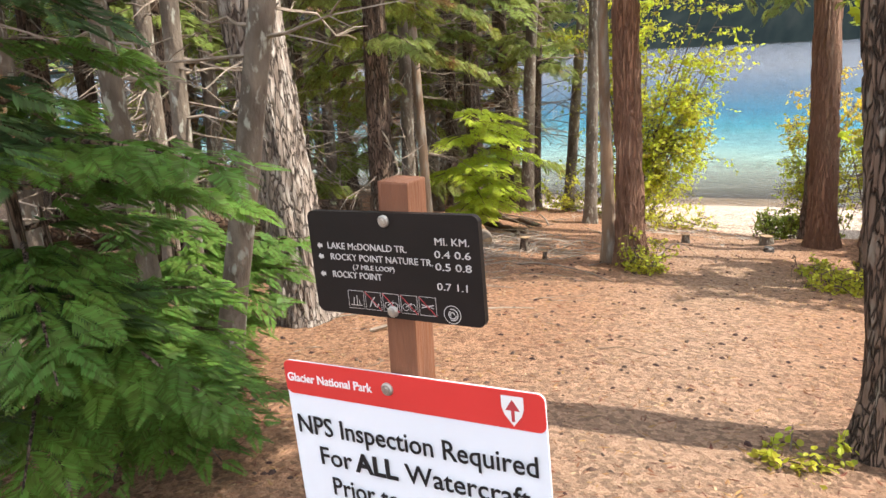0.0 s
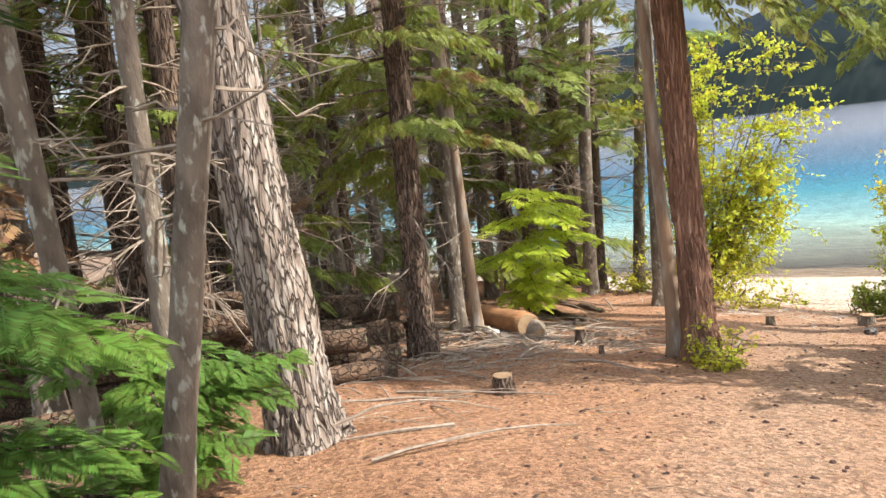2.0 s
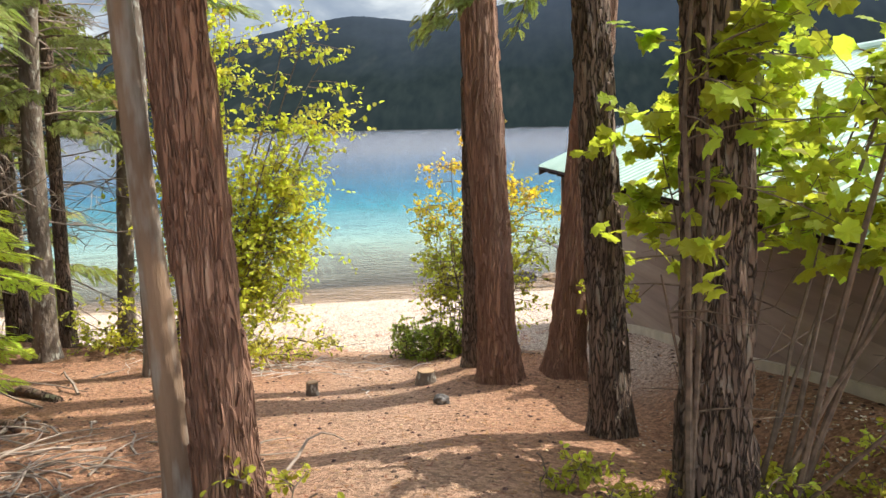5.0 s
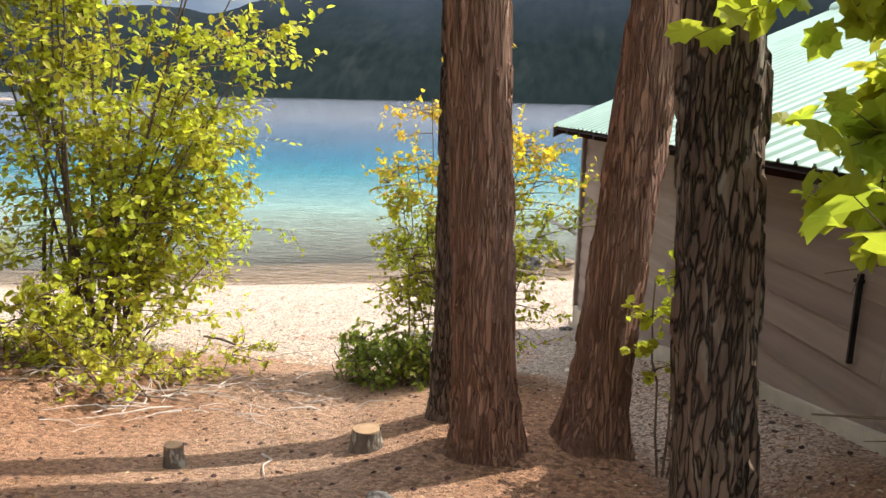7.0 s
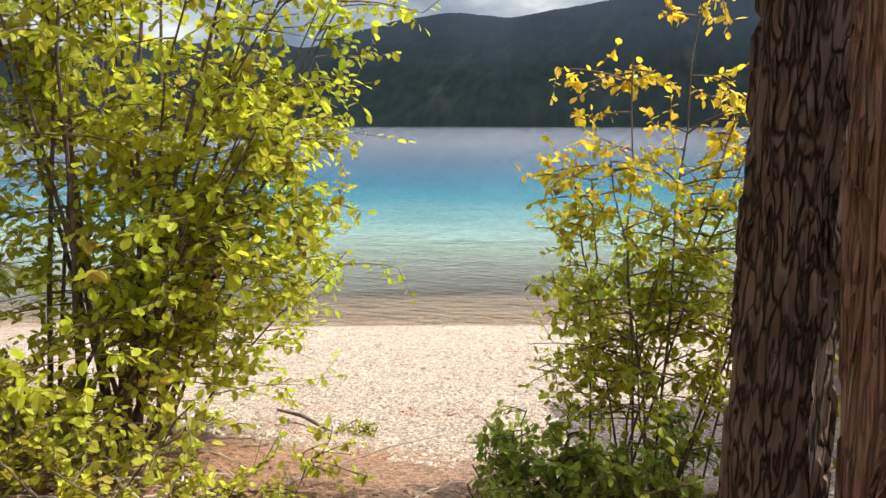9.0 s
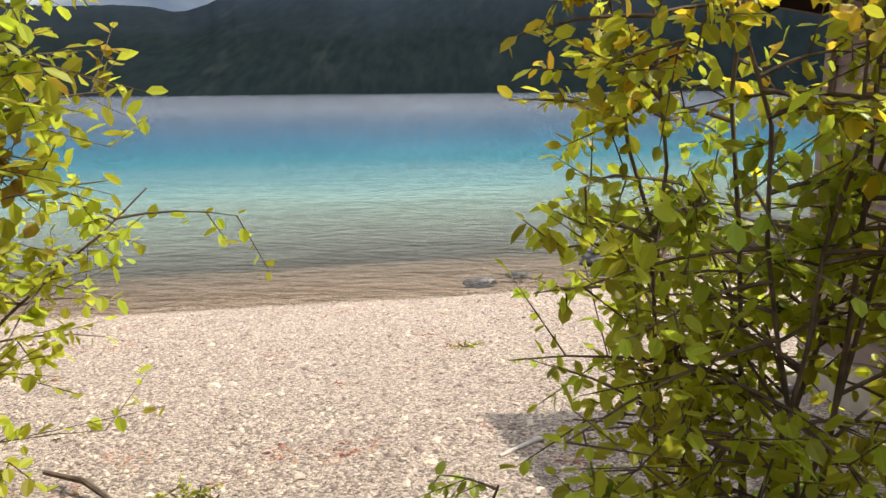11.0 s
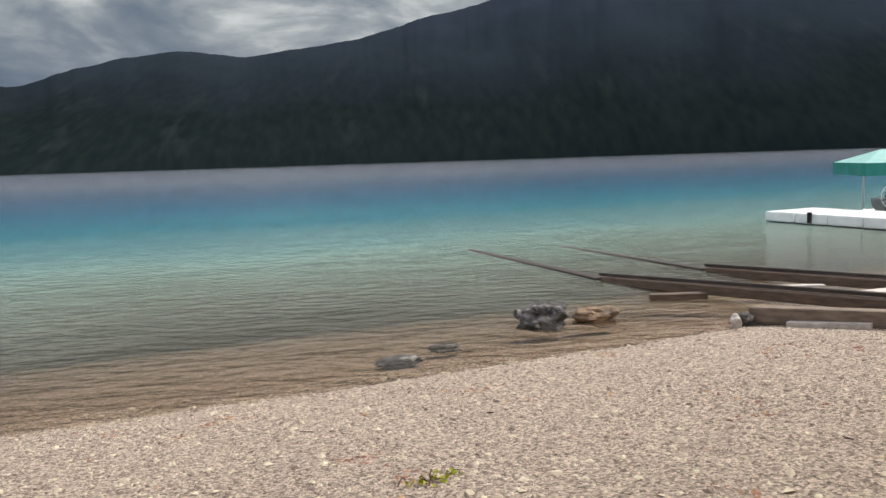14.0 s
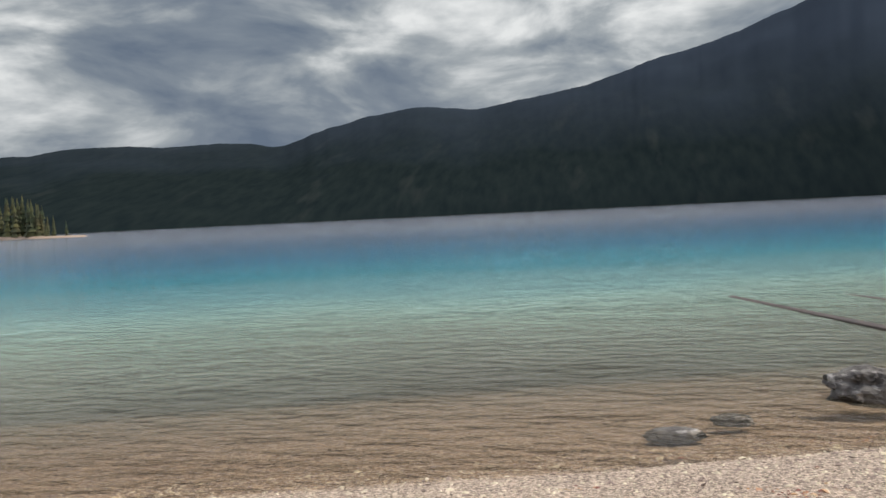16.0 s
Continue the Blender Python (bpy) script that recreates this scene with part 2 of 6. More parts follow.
M["rail_wood"] = material("brown_rail_timber", (0.15, 0.105, 0.075), (0.085, 0.06, 0.045), 10, 0.8, 0.5, 60, (0.4, 2, 2))
M["wood_white"] = material("bleached_timber", (0.62, 0.56, 0.5), (0.45, 0.4, 0.36), 12, 0.85, 0.4, 60)
M["post"] = material("stained_post_wood", (0.20, 0.085, 0.045), (0.14, 0.06, 0.034), 9, 0.7, 0.4, 50, (3, 3, 0.3))
M["board_dark"] = material("dark_brown_panel", (0.010, 0.008, 0.007), (0.015, 0.011, 0.010), 6, 0.55, 0.05, 200, spec=0.2)
M["board_white"] = material("white_sign_panel", (0.74, 0.77, 0.82), (0.70, 0.73, 0.79), 4, 0.4)
M["board_red"] = material("red_sign_band", (0.62, 0.045, 0.04), (0.57, 0.04, 0.036), 5, 0.4)
M["ink"] = material("black_lettering", (0.012, 0.012, 0.014), None, 5, 0.5)
M["cream"] = material("pale_engraved_lettering", (0.55, 0.52, 0.50), None, 5, 0.6)
M["letter_white"] = material("white_lettering", (0.85, 0.85, 0.85), None, 5, 0.5)
M["sign_red"] = material("red_strike", (0.5, 0.06, 0.07), None, 5, 0.5)
M["bolt"] = material("zinc_bolt", (0.5, 0.48, 0.44), (0.36, 0.34, 0.31), 60, 0.42, metal=0.8)
M["siding"] = material("grey_brown_siding", (0.30, 0.23, 0.195), (0.235, 0.178, 0.15), 4, 0.85, 0.35, 70, (0.2, 3, 3), random=0.13)
M["concrete"] = material("concrete", (0.52, 0.46, 0.36), (0.40, 0.35, 0.28), 5, 0.9, 0.4, 60)
M["roof"] = material("pale_green_roof_metal", (0.42, 0.54, 0.45), (0.36, 0.48, 0.39), 2.5, 0.45, metal=0.1, random=0.05)
M["rafter"] = material("dark_brown_trim", (0.05, 0.026, 0.02), (0.035, 0.02, 0.016), 8, 0.8)
M["iron"] = material("black_iron", (0.02, 0.017, 0.015), None, 20, 0.6, metal=0.3)
M["rock"] = material("grey_rock", (0.13, 0.12, 0.11), (0.045, 0.04, 0.038), 7, 0.85, 1.0, 18, spots=((0.33, 0.31, 0.29), 9, 0.56, 0.67))
M["rock_tan"] = material("tan_rock", (0.30, 0.20, 0.12), (0.12, 0.085, 0.06), 8, 0.8, 0.8, 20)
M["dock"] = material("white_plastic_float", (0.72, 0.72, 0.70), (0.62, 0.62, 0.6), 3, 0.5, random=0.05)
M["canvas"] = material("teal_canvas", (0.02, 0.16, 0.13), (0.03, 0.20, 0.17), 3, 0.8)
M["canvas_top"] = material("pale_teal_canvas", (0.22, 0.42, 0.38), (0.27, 0.47, 0.43), 3, 0.8)
M["hull"] = material("grey_hull", (0.24, 0.23, 0.22), (0.17, 0.16, 0.155), 4, 0.5)
M["alu"] = material("brushed_aluminium", (0.55, 0.55, 0.55), (0.45, 0.45, 0.45), 20, 0.4, metal=0.8)
M["pebble"] = material("beach_pebbles", (0.46, 0.375, 0.295), (0.37, 0.30, 0.235), 6, 0.85, random=0.55, island=True, spots=((0.33, 0.17, 0.11), 2.0, 0.62, 0.64))
M["litter"] = material("needle_litter", (0.26, 0.12, 0.055), (0.17, 0.085, 0.045), 3, 0.9, random=0.45, island=True)
M["chips"] = material("pale_litter", (0.38, 0.25, 0.16), (0.26, 0.16, 0.1), 3, 0.9, random=0.4, island=True)
M["cone"] = material("dark_litter", (0.09, 0.05, 0.035), (0.05, 0.03, 0.025), 6, 0.9, random=0.4, island=True)
M["far_tree"] = material("far_conifers", (0.025, 0.035, 0.018), (0.06, 0.055, 0.02), 0.2, 0.9, random=0.3, island=True)


def ground_material():
    m = bpy.data.materials.new("ground_needles_gravel_beach")
    m.use_nodes = True
    n, l = m.node_tree.nodes, m.node_tree.links
    bsdf = n["Principled BSDF"]
    bsdf.inputs["Roughness"].default_value, bsdf.inputs["Specular IOR Level"].default_value = 0.92, 0.2
    tc = n.new("ShaderNodeTexCoord")

    def noise_tex(scale, detail=6.0, rough=0.6):
        t = n.new("ShaderNodeTexNoise")
        t.inputs["Scale"].default_value, t.inputs["Detail"].default_value, t.inputs["Roughness"].default_value = scale, detail, rough
        l.new(tc.outputs["Object"], t.inputs["Vector"])
        return t.outputs["Fac"]

    def ramp(fac, stops):
        r = n.new("ShaderNodeValToRGB")
        while len(r.color_ramp.elements) < len(stops):
            r.color_ramp.elements.new(0.5)
        for e, (p, c) in zip(r.color_ramp.elements, stops):
            e.position, e.color = p, (*c, 1)
        l.new(fac, r.inputs["Fac"])
        return r.outputs["Color"]

    def mixed(fac, a, b):
        x = n.new("ShaderNodeMix")
        x.data_type = "RGBA"
        l.new(fac, x.inputs["Factor"])
        l.new(a, x.inputs["A"])
        l.new(b, x.inputs["B"])
        return x.outputs["Result"]

    def cells(scale, low, high):
        """Brightness that jumps from pebble to pebble."""
        v, r = n.new("ShaderNodeTexVoronoi"), n.new("ShaderNodeMapRange")
        v.inputs["Scale"].default_value = scale
        l.new(tc.outputs["Object"], v.inputs["Vector"])
        s_ = n.new("ShaderNodeSeparateColor")
        l.new(v.outputs["Color"], s_.inputs["Color"])
        r.inputs["To Min"].default_value, r.inputs["To Max"].default_value = low, high
        l.new(s_.outputs["Red"], r.inputs["Value"])
        return r.outputs["Result"], v.outputs["Distance"]

    def times(color, fac):
        x = n.new("ShaderNodeMix")
        x.data_type, x.blend_type = "RGBA", "MULTIPLY"
        x.inputs["Factor"].default_value = 1.0
        l.new(color, x.inputs["A"])
        l.new(fac, x.inputs["B"])
        return x.outputs["Result"]

    def zone(name):
        a = n.new("ShaderNodeAttribute")
        a.attribute_name = name
        return a.outputs["Fac"]

    needles = mixed(ramp(noise_tex(0.9, 4), [(0.38, (0, 0, 0)), (0.62, (1, 1, 1))]),
                    ramp(noise_tex(45, 8, 0.75), [(0.3, (0.131, 0.055, 0.028)), (0.5, (0.289, 0.148, 0.083)), (0.7, (0.432, 0.244, 0.148))]),
                    ramp(noise_tex(60, 8, 0.75), [(0.3, (0.165, 0.070, 0.037)), (0.5, (0.352, 0.195, 0.116)), (0.7, (0.492, 0.302, 0.194))]))
    worn = ramp(noise_tex(75, 8, 0.8), [(0.3, (0.185, 0.111, 0.071)), (0.5, (0.352, 0.225, 0.151)), (0.72, (0.470, 0.332, 0.238))])
    beach = ramp(noise_tex(70, 8, 0.8), [(0.28, (0.25, 0.19, 0.145)), (0.5, (0.485, 0.382, 0.305)), (0.72, (0.62, 0.54, 0.44))])
    grey = ramp(noise_tex(55, 8, 0.8), [(0.3, (0.300, 0.218, 0.168)), (0.5, (0.516, 0.391, 0.308)), (0.72, (0.684, 0.540, 0.437))])
    bed = ramp(noise_tex(18, 8, 0.7), [(0.3, (0.238, 0.162, 0.110)), (0.5, (0.378, 0.285, 0.200)), (0.7, (0.493, 0.408, 0.310))])
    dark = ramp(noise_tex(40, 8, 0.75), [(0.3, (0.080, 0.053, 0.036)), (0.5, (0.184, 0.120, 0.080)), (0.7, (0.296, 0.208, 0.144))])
    stones, dist = cells(62, 0.3, 1.45)
    scraps, dist2 = cells(38, 0.55, 1.3)
    beach, grey, bed = times(beach, stones), times(grey, stones), times(bed, stones)
    needles, worn, dark = times(needles, scraps), times(worn, scraps), times(dark, scraps)
    c = mixed(zone("trail"), needles, worn)
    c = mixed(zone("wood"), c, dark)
    c = mixed(zone("gravel"), c, grey)
    c = mixed(zone("beach"), c, beach)
    c = mixed(zone("bed"), c, bed)
    l.new(c, bsdf.inputs["Base Color"])
    b = n.new("ShaderNodeBump")
    b.inputs["Strength"].default_value, b.inputs["Distance"].default_value = 0.8, 0.03
    l.new(noise_tex(55, 8, 0.8), b.inputs["Height"])
    b2 = n.new("ShaderNodeBump")
    b2.invert = True
    b2.inputs["Strength"].default_value, b2.inputs["Distance"].default_value = 0.7, 0.012
    l.new(dist, b2.inputs["Height"])
    l.new(b.outputs["Normal"], b2.inputs["Normal"])
    l.new(b2.outputs["Normal"], bsdf.inputs["Normal"])
    return m


def water_material():
    """Clear at the edge over the bed, turquoise over the shelf, deep blue beyond, paler farthest out where sky
    reflection is put into the colour; gloss by Fresnel, ripples by relief.
    """
    m = bpy.data.materials.new("lake_water")
    m.use_nodes = True
    n, l = m.node_tree.nodes, m.node_tree.links
    n.remove(n["Principled BSDF"])
    tc = n.new("ShaderNodeTexCoord")
    sep = n.new("ShaderNodeSeparateXYZ")
    l.new(tc.outputs["Object"], sep.inputs["Vector"])
    off = n.new("ShaderNodeMath")
    off.operation = "MULTIPLY_ADD"
    off.inputs[1].default_value = -0.33
    l.new(sep.outputs["X"], off.inputs[0])
    l.new(sep.outputs["Y"], off.inputs[2])
    wob = n.new("ShaderNodeTexNoise")
    wob.inputs["Scale"].default_value = 0.12
    l.new(tc.outputs["Object"], wob.inputs["Vector"])
    add = n.new("ShaderNodeMath")
    add.operation = "MULTIPLY_ADD"
    add.inputs[1].default_value = 5.0
    l.new(wob.outputs["Fac"], add.inputs[0])
    l.new(off.outputs["Value"], add.inputs[2])
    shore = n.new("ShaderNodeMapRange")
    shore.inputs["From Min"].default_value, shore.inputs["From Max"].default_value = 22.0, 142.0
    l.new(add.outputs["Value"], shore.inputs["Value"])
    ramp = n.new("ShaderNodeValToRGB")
    # last stops lightened to carry the sky's reflection far out
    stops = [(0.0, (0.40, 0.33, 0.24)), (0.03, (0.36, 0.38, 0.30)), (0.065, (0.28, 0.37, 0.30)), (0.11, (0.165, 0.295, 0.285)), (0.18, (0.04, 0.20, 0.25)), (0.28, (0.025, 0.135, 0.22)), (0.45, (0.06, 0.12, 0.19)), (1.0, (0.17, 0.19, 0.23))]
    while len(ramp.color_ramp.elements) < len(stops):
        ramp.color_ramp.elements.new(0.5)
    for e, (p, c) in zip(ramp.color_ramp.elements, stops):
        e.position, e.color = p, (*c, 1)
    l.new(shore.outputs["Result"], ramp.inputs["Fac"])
    dens = n.new("ShaderNodeMapRange")
    dens.inputs["From Min"].default_value, dens.inputs["From Max"].default_value = 22.5, 33.0
    dens.inputs["To Min"].default_value, dens.inputs["To Max"].default_value = 0.03, 0.97
    l.new(add.outputs["Value"], dens.inputs["Value"])
    mp = n.new("ShaderNodeMapping")
    mp.inputs["Rotation"].default_value = (0, 0, radians(-16))
    mp.inputs["Scale"].default_value = (1.05, 2.1, 1)
    l.new(tc.outputs["Object"], mp.inputs["Vector"])
    w1, w2 = n.new("ShaderNodeTexNoise"), n.new("ShaderNodeTexNoise")
    w1.inputs["Scale"].default_value, w1.inputs["Detail"].default_value = 2.6, 9
    w2.inputs["Scale"].default_value, w2.inputs["Detail"].default_value = 0.6, 4
    l.new(mp.outputs["Vector"], w1.inputs["Vector"])
    l.new(mp.outputs["Vector"], w2.inputs["Vector"])
    hsum = n.new("ShaderNodeMath")
    hsum.operation = "MULTIPLY_ADD"
    hsum.inputs[1].default_value = 1.2
    l.new(w2.outputs["Fac"], hsum.inputs[0])
    l.new(w1.outputs["Fac"], hsum.inputs[2])
    bump = n.new("ShaderNodeBump")
    bump.inputs["Strength"].default_value, bump.inputs["Distance"].default_value = 0.75, 0.09
    l.new(hsum.outputs["Value"], bump.inputs["Height"])
    diff, tra, glo = n.new("ShaderNodeBsdfDiffuse"), n.new("ShaderNodeBsdfTransparent"), n.new("ShaderNodeBsdfGlossy")
    tra.inputs["Color"].default_value = (0.96, 0.92, 0.86, 1)
    glo.inputs["Roughness"].default_value = 0.1
    l.new(ramp.outputs["Color"], diff.inputs["Color"])
    l.new(bump.outputs["Normal"], glo.inputs["Normal"])
    l.new(bump.outputs["Normal"], diff.inputs["Normal"])
    body, top, fres = n.new("ShaderNodeMixShader"), n.new("ShaderNodeMixShader"), n.new("ShaderNodeFresnel")
    fres.inputs["IOR"].default_value = 1.33
    l.new(bump.outputs["Normal"], fres.inputs["Normal"])
    l.new(dens.outputs["Result"], body.inputs["Fac"])
    l.new(tra.outputs["BSDF"], body.inputs[1])
    l.new(diff.outputs["BSDF"], body.inputs[2])
    l.new(fres.outputs["Fac"], top.inputs["Fac"])
    l.new(body.outputs["Shader"], top.inputs[1])
    l.new(glo.outputs["BSDF"], top.inputs[2])
    l.new(top.outputs["Shader"], n["Material Output"].inputs["Surface"])
    return m


def cloud_material():
    m = bpy.data.materials.new("cloudy_sky")
    m.use_nodes = True
    n, l = m.node_tree.nodes, m.node_tree.links
    n.remove(n["Principled BSDF"])
    tc, mp = n.new("ShaderNodeTexCoord"), n.new("ShaderNodeMapping")
    mp.inputs["Scale"].default_value = (0.0012, 0.0012, 0.0030)
    l.new(tc.outputs["Object"], mp.inputs["Vector"])
    a, b = n.new("ShaderNodeTexNoise"), n.new("ShaderNodeTexNoise")
    a.inputs["Scale"].default_value, a.inputs["Detail"].default_value, a.inputs["Roughness"].default_value = 1.0, 9, 0.52
    b.inputs["Scale"].default_value, b.inputs["Detail"].default_value = 0.33, 5
    a.inputs["Distortion"].default_value = 0.35
    l.new(mp.outputs["Vector"], a.inputs["Vector"])
    l.new(mp.outputs["Vector"], b.inputs["Vector"])
    s = n.new("ShaderNodeMath")
    s.operation = "MULTIPLY_ADD"
    s.inputs[1].default_value = 0.5
    l.new(b.outputs["Fac"], s.inputs[0])
    l.new(a.outputs["Fac"], s.inputs[2])
    ramp = n.new("ShaderNodeValToRGB")
    stops = [(0.60, (0.15, 0.195, 0.265)), (0.73, (0.25, 0.295, 0.35)), (0.82, (0.42, 0.46, 0.49)), (0.95, (0.90, 0.92, 0.92))]
    while len(ramp.color_ramp.elements) < len(stops):
        ramp.color_ramp.elements.new(0.5)
    for e, (p, c) in zip(ramp.color_ramp.elements, stops):
        e.position, e.color = p, (*c, 1)
    l.new(s.outputs["Value"], ramp.inputs["Fac"])
    em = n.new("ShaderNodeEmission")
    em.inputs["Strength"].default_value = 0.93
    l.new(ramp.outputs["Color"], em.inputs["Color"])
    l.new(em.outputs["Emission"], n["Material Output"].inputs["Surface"])
    return m


# ---- ground, lake, mountains, sky ----
def smooth01(v):
    v = np.clip(v, 0, 1)
    return v * v * (3 - 2 * v)


def wall_x(y):
    """The line of the boathouse wall beside the trail."""
    return 3.2 + (15.85 - y) * 0.21


def lumps(x, y, s, seed=0.0):
    return np.array([noise.noise((a * s + seed, b * s, seed)) for a, b in zip(x.ravel(), y.ravel())]).reshape(x.shape)


def build_ground():
    def axis(lo, hi, step, far):
        near = np.arange(lo, hi + step / 2, step)
        grow = np.cumsum(step * 1.25 ** np.arange(1, 46))
        return np.concatenate([(lo - grow[grow < far])[::-1], near, hi + grow[grow < far]])

    xs, ys = axis(-9, 9, 0.14, 3500), axis(-3, 27, 0.14, 3500)
    ys = ys[ys < 700]
    gx, gy = np.meshgrid(xs, ys)
    zz = ground_z(gx, gy)
    n1, n2 = lumps(gx, gy, 0.7, 3.0), lumps(gx, gy, 2.6, 9.0)
    shore_y = 19.8 + 0.33 * (np.clip(gx, -25, 25) - 0.6)
    land = np.clip((shore_y - gy) / 3, 0.15, 1)
    zz = zz + (0.05 * n1 + 0.018 * n2) * land
    verts = np.stack([gx, gy, zz], -1).reshape(-1, 3)
    w, h = len(xs), len(ys)
    i = (np.arange(h - 1)[:, None] * w + np.arange(w - 1)[None]).ravel()
    me = bpy.data.meshes.new("ground")
    me.from_pydata(verts.tolist(), [], np.stack([i, i + 1, i + 1 + w, i + w], 1).tolist())
    me.polygons.foreach_set("use_smooth", [True] * len(me.polygons))
    edge = n1 * 0.45 + n2 * 0.25
    beach = smooth01((gy + edge - 12.75 + 0.12 * np.clip(gx - 2, 0, 9)) / 0.7)
    gravel = smooth01((gx - wall_x(gy) + 1.05 + edge * 0.5) / 0.35) * smooth01((gy - 9.0) / 1.5) * (1 - smooth01((gy - 15.2) / 1.5))
    centre = np.interp(gy, [-6, 0, 3, 6.4, 9, 13], [4.6, 4.2, 3.4, 2.55, 1.5, 0.8])
    trail = np.exp(-(((gx - centre + edge * 0.8) / 0.9) ** 2)) * 0.9
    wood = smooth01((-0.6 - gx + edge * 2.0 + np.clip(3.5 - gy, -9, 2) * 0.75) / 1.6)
    bed = smooth01((gy - shore_y + 0.05) / 0.25)
    for name, v in (("beach", beach * (1 - 0.0 * bed)), ("gravel", gravel * (1 - beach * (gx < 2.4))), ("trail", trail), ("wood", wood), ("bed", bed)):
        at = me.attributes.new(name, "FLOAT", "POINT")
        at.data.foreach_set("value", v.astype(np.float32).ravel())
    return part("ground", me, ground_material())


tagged(build_ground(), "needle-covered slope, trail and pale pebble beach", "ground", kind="structure")

water = Soup()
water.add([[-3500, 17.5, 0], [3500, 17.5, 0], [3500, 3300, 0], [-3500, 3300, 0]], [[0, 1, 2, 3]])
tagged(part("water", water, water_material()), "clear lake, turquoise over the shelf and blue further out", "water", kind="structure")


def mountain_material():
    """Conifer forest: dark green on the lower slopes, a few pale clearings; blue-grey distance haze painted in towards
    the tops.
    """
    m = material("mountain_forest_haze", (0.0075, 0.0115, 0.0125), (0.0125, 0.0175, 0.017), 0.05, 1.0, 0.5, 0.2, (1, 0.3, 0.4), contrast=(0.3, 0.7), spots=((0.024, 0.028, 0.026), 0.012, 0.62, 0.8), spec=0.0, detail=12)
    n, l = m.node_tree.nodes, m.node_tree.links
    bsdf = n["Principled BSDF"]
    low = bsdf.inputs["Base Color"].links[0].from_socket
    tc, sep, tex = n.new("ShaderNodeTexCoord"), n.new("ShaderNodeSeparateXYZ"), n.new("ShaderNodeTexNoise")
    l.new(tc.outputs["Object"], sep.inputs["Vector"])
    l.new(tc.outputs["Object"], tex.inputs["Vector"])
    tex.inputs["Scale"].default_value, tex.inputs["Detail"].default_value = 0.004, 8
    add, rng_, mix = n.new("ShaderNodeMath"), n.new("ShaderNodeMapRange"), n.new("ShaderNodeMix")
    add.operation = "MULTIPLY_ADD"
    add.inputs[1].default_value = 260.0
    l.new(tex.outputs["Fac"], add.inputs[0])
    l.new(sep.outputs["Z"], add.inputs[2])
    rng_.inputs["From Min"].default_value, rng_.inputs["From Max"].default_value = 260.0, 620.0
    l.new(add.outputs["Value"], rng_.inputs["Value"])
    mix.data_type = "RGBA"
    # haze tint put into the base colour, stronger with height
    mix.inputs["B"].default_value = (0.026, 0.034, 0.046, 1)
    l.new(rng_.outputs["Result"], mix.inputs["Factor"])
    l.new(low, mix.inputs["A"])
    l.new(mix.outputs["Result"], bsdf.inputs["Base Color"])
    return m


def build_mountain():
    """Wooded ridge across the lake, higher to the right of the lake's end."""
    az = np.radians(np.arange(-80, 80.1, 0.2))
    rad = np.concatenate([[1750, 1775], np.linspace(1800, 3300, 30)])
    ridge = np.interp(np.degrees(az), [-80, -45, -31.5, -26.6, -23.9, -20.3, -17.6, -11.7, -7.9, -3.2, 1.1, 5.5, 9.4, 13.2, 16.5, 20.9, 24.4, 26.2, 29.8, 32.8, 35.5, 43, 60, 80],
                      [9, 11, 13.58, 13.98, 13.08, 14.08, 14.58, 12.68, 11.43, 10.55, 9.23, 8.62, 8.0, 8.45, 8.08, 6.98, 5.68, 6.08, 6.08, 5.78, 6.08, 5.2, 4.5, 4])
    ridge = np.convolve(np.pad(ridge, 4, mode="edge"), np.ones(9) / 9, mode="valid")
    ridge = ridge + np.array([0.12 * noise.fractal((k * 20, 2.0, 1.0), 1.0, 2.0, 5) + 0.05 * noise.noise((k * 500, 4.0, 1.0)) for k in az])
    soup_v = []
    for i, r in enumerate(rad):
        k = np.clip((r - 1750) / 950, 0, 1)
        shape = k ** 0.85 if r <= 2700 else 1 - 0.25 * (r - 2700) / 600
        x, y = -np.sin(az) * r, np.cos(az) * r
        rough = np.array([noise.fractal((p * 0.004, q * 0.004, 5.0), 1.0, 2.1, 5) for p, q in zip(x, y)])
        h = np.tan(np.radians(ridge)) * 2700 * shape * (1 + 0.06 * rough * np.clip(k * 3, 0, 1) * np.clip((1 - k) * 4, 0.12, 1))
        soup_v.append(np.stack([x, y, h - (3.0 if i == 0 else 0.0)], 1))
    w = len(az)
    s = Soup()
    s.add(np.concatenate(soup_v), [[i * w + j, i * w + j + 1, (i + 1) * w + j + 1, (i + 1) * w + j] for i in range(len(rad) - 1) for j in range(w - 1)])
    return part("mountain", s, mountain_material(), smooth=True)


tagged(build_mountain(), "dark forested mountain ridge across the lake", "mountain", kind="structure")

sky_soup = Soup()
A = np.radians(np.arange(-85, 85.1, 5))
Z = np.linspace(-60, 2600, 8)
sky_soup.add([[-math.sin(a) * 4200, math.cos(a) * 4200, z] for z in Z for a in A],
             [[i * len(A) + j, i * len(A) + j + 1, (i + 1) * len(A) + j + 1, (i + 1) * len(A) + j] for i in range(len(Z) - 1) for j in range(len(A) - 1)])
tagged(part("backdrop", sky_soup, cloud_material(), smooth=True), "broken grey and white clouds over the lake", "sky", kind="structure")


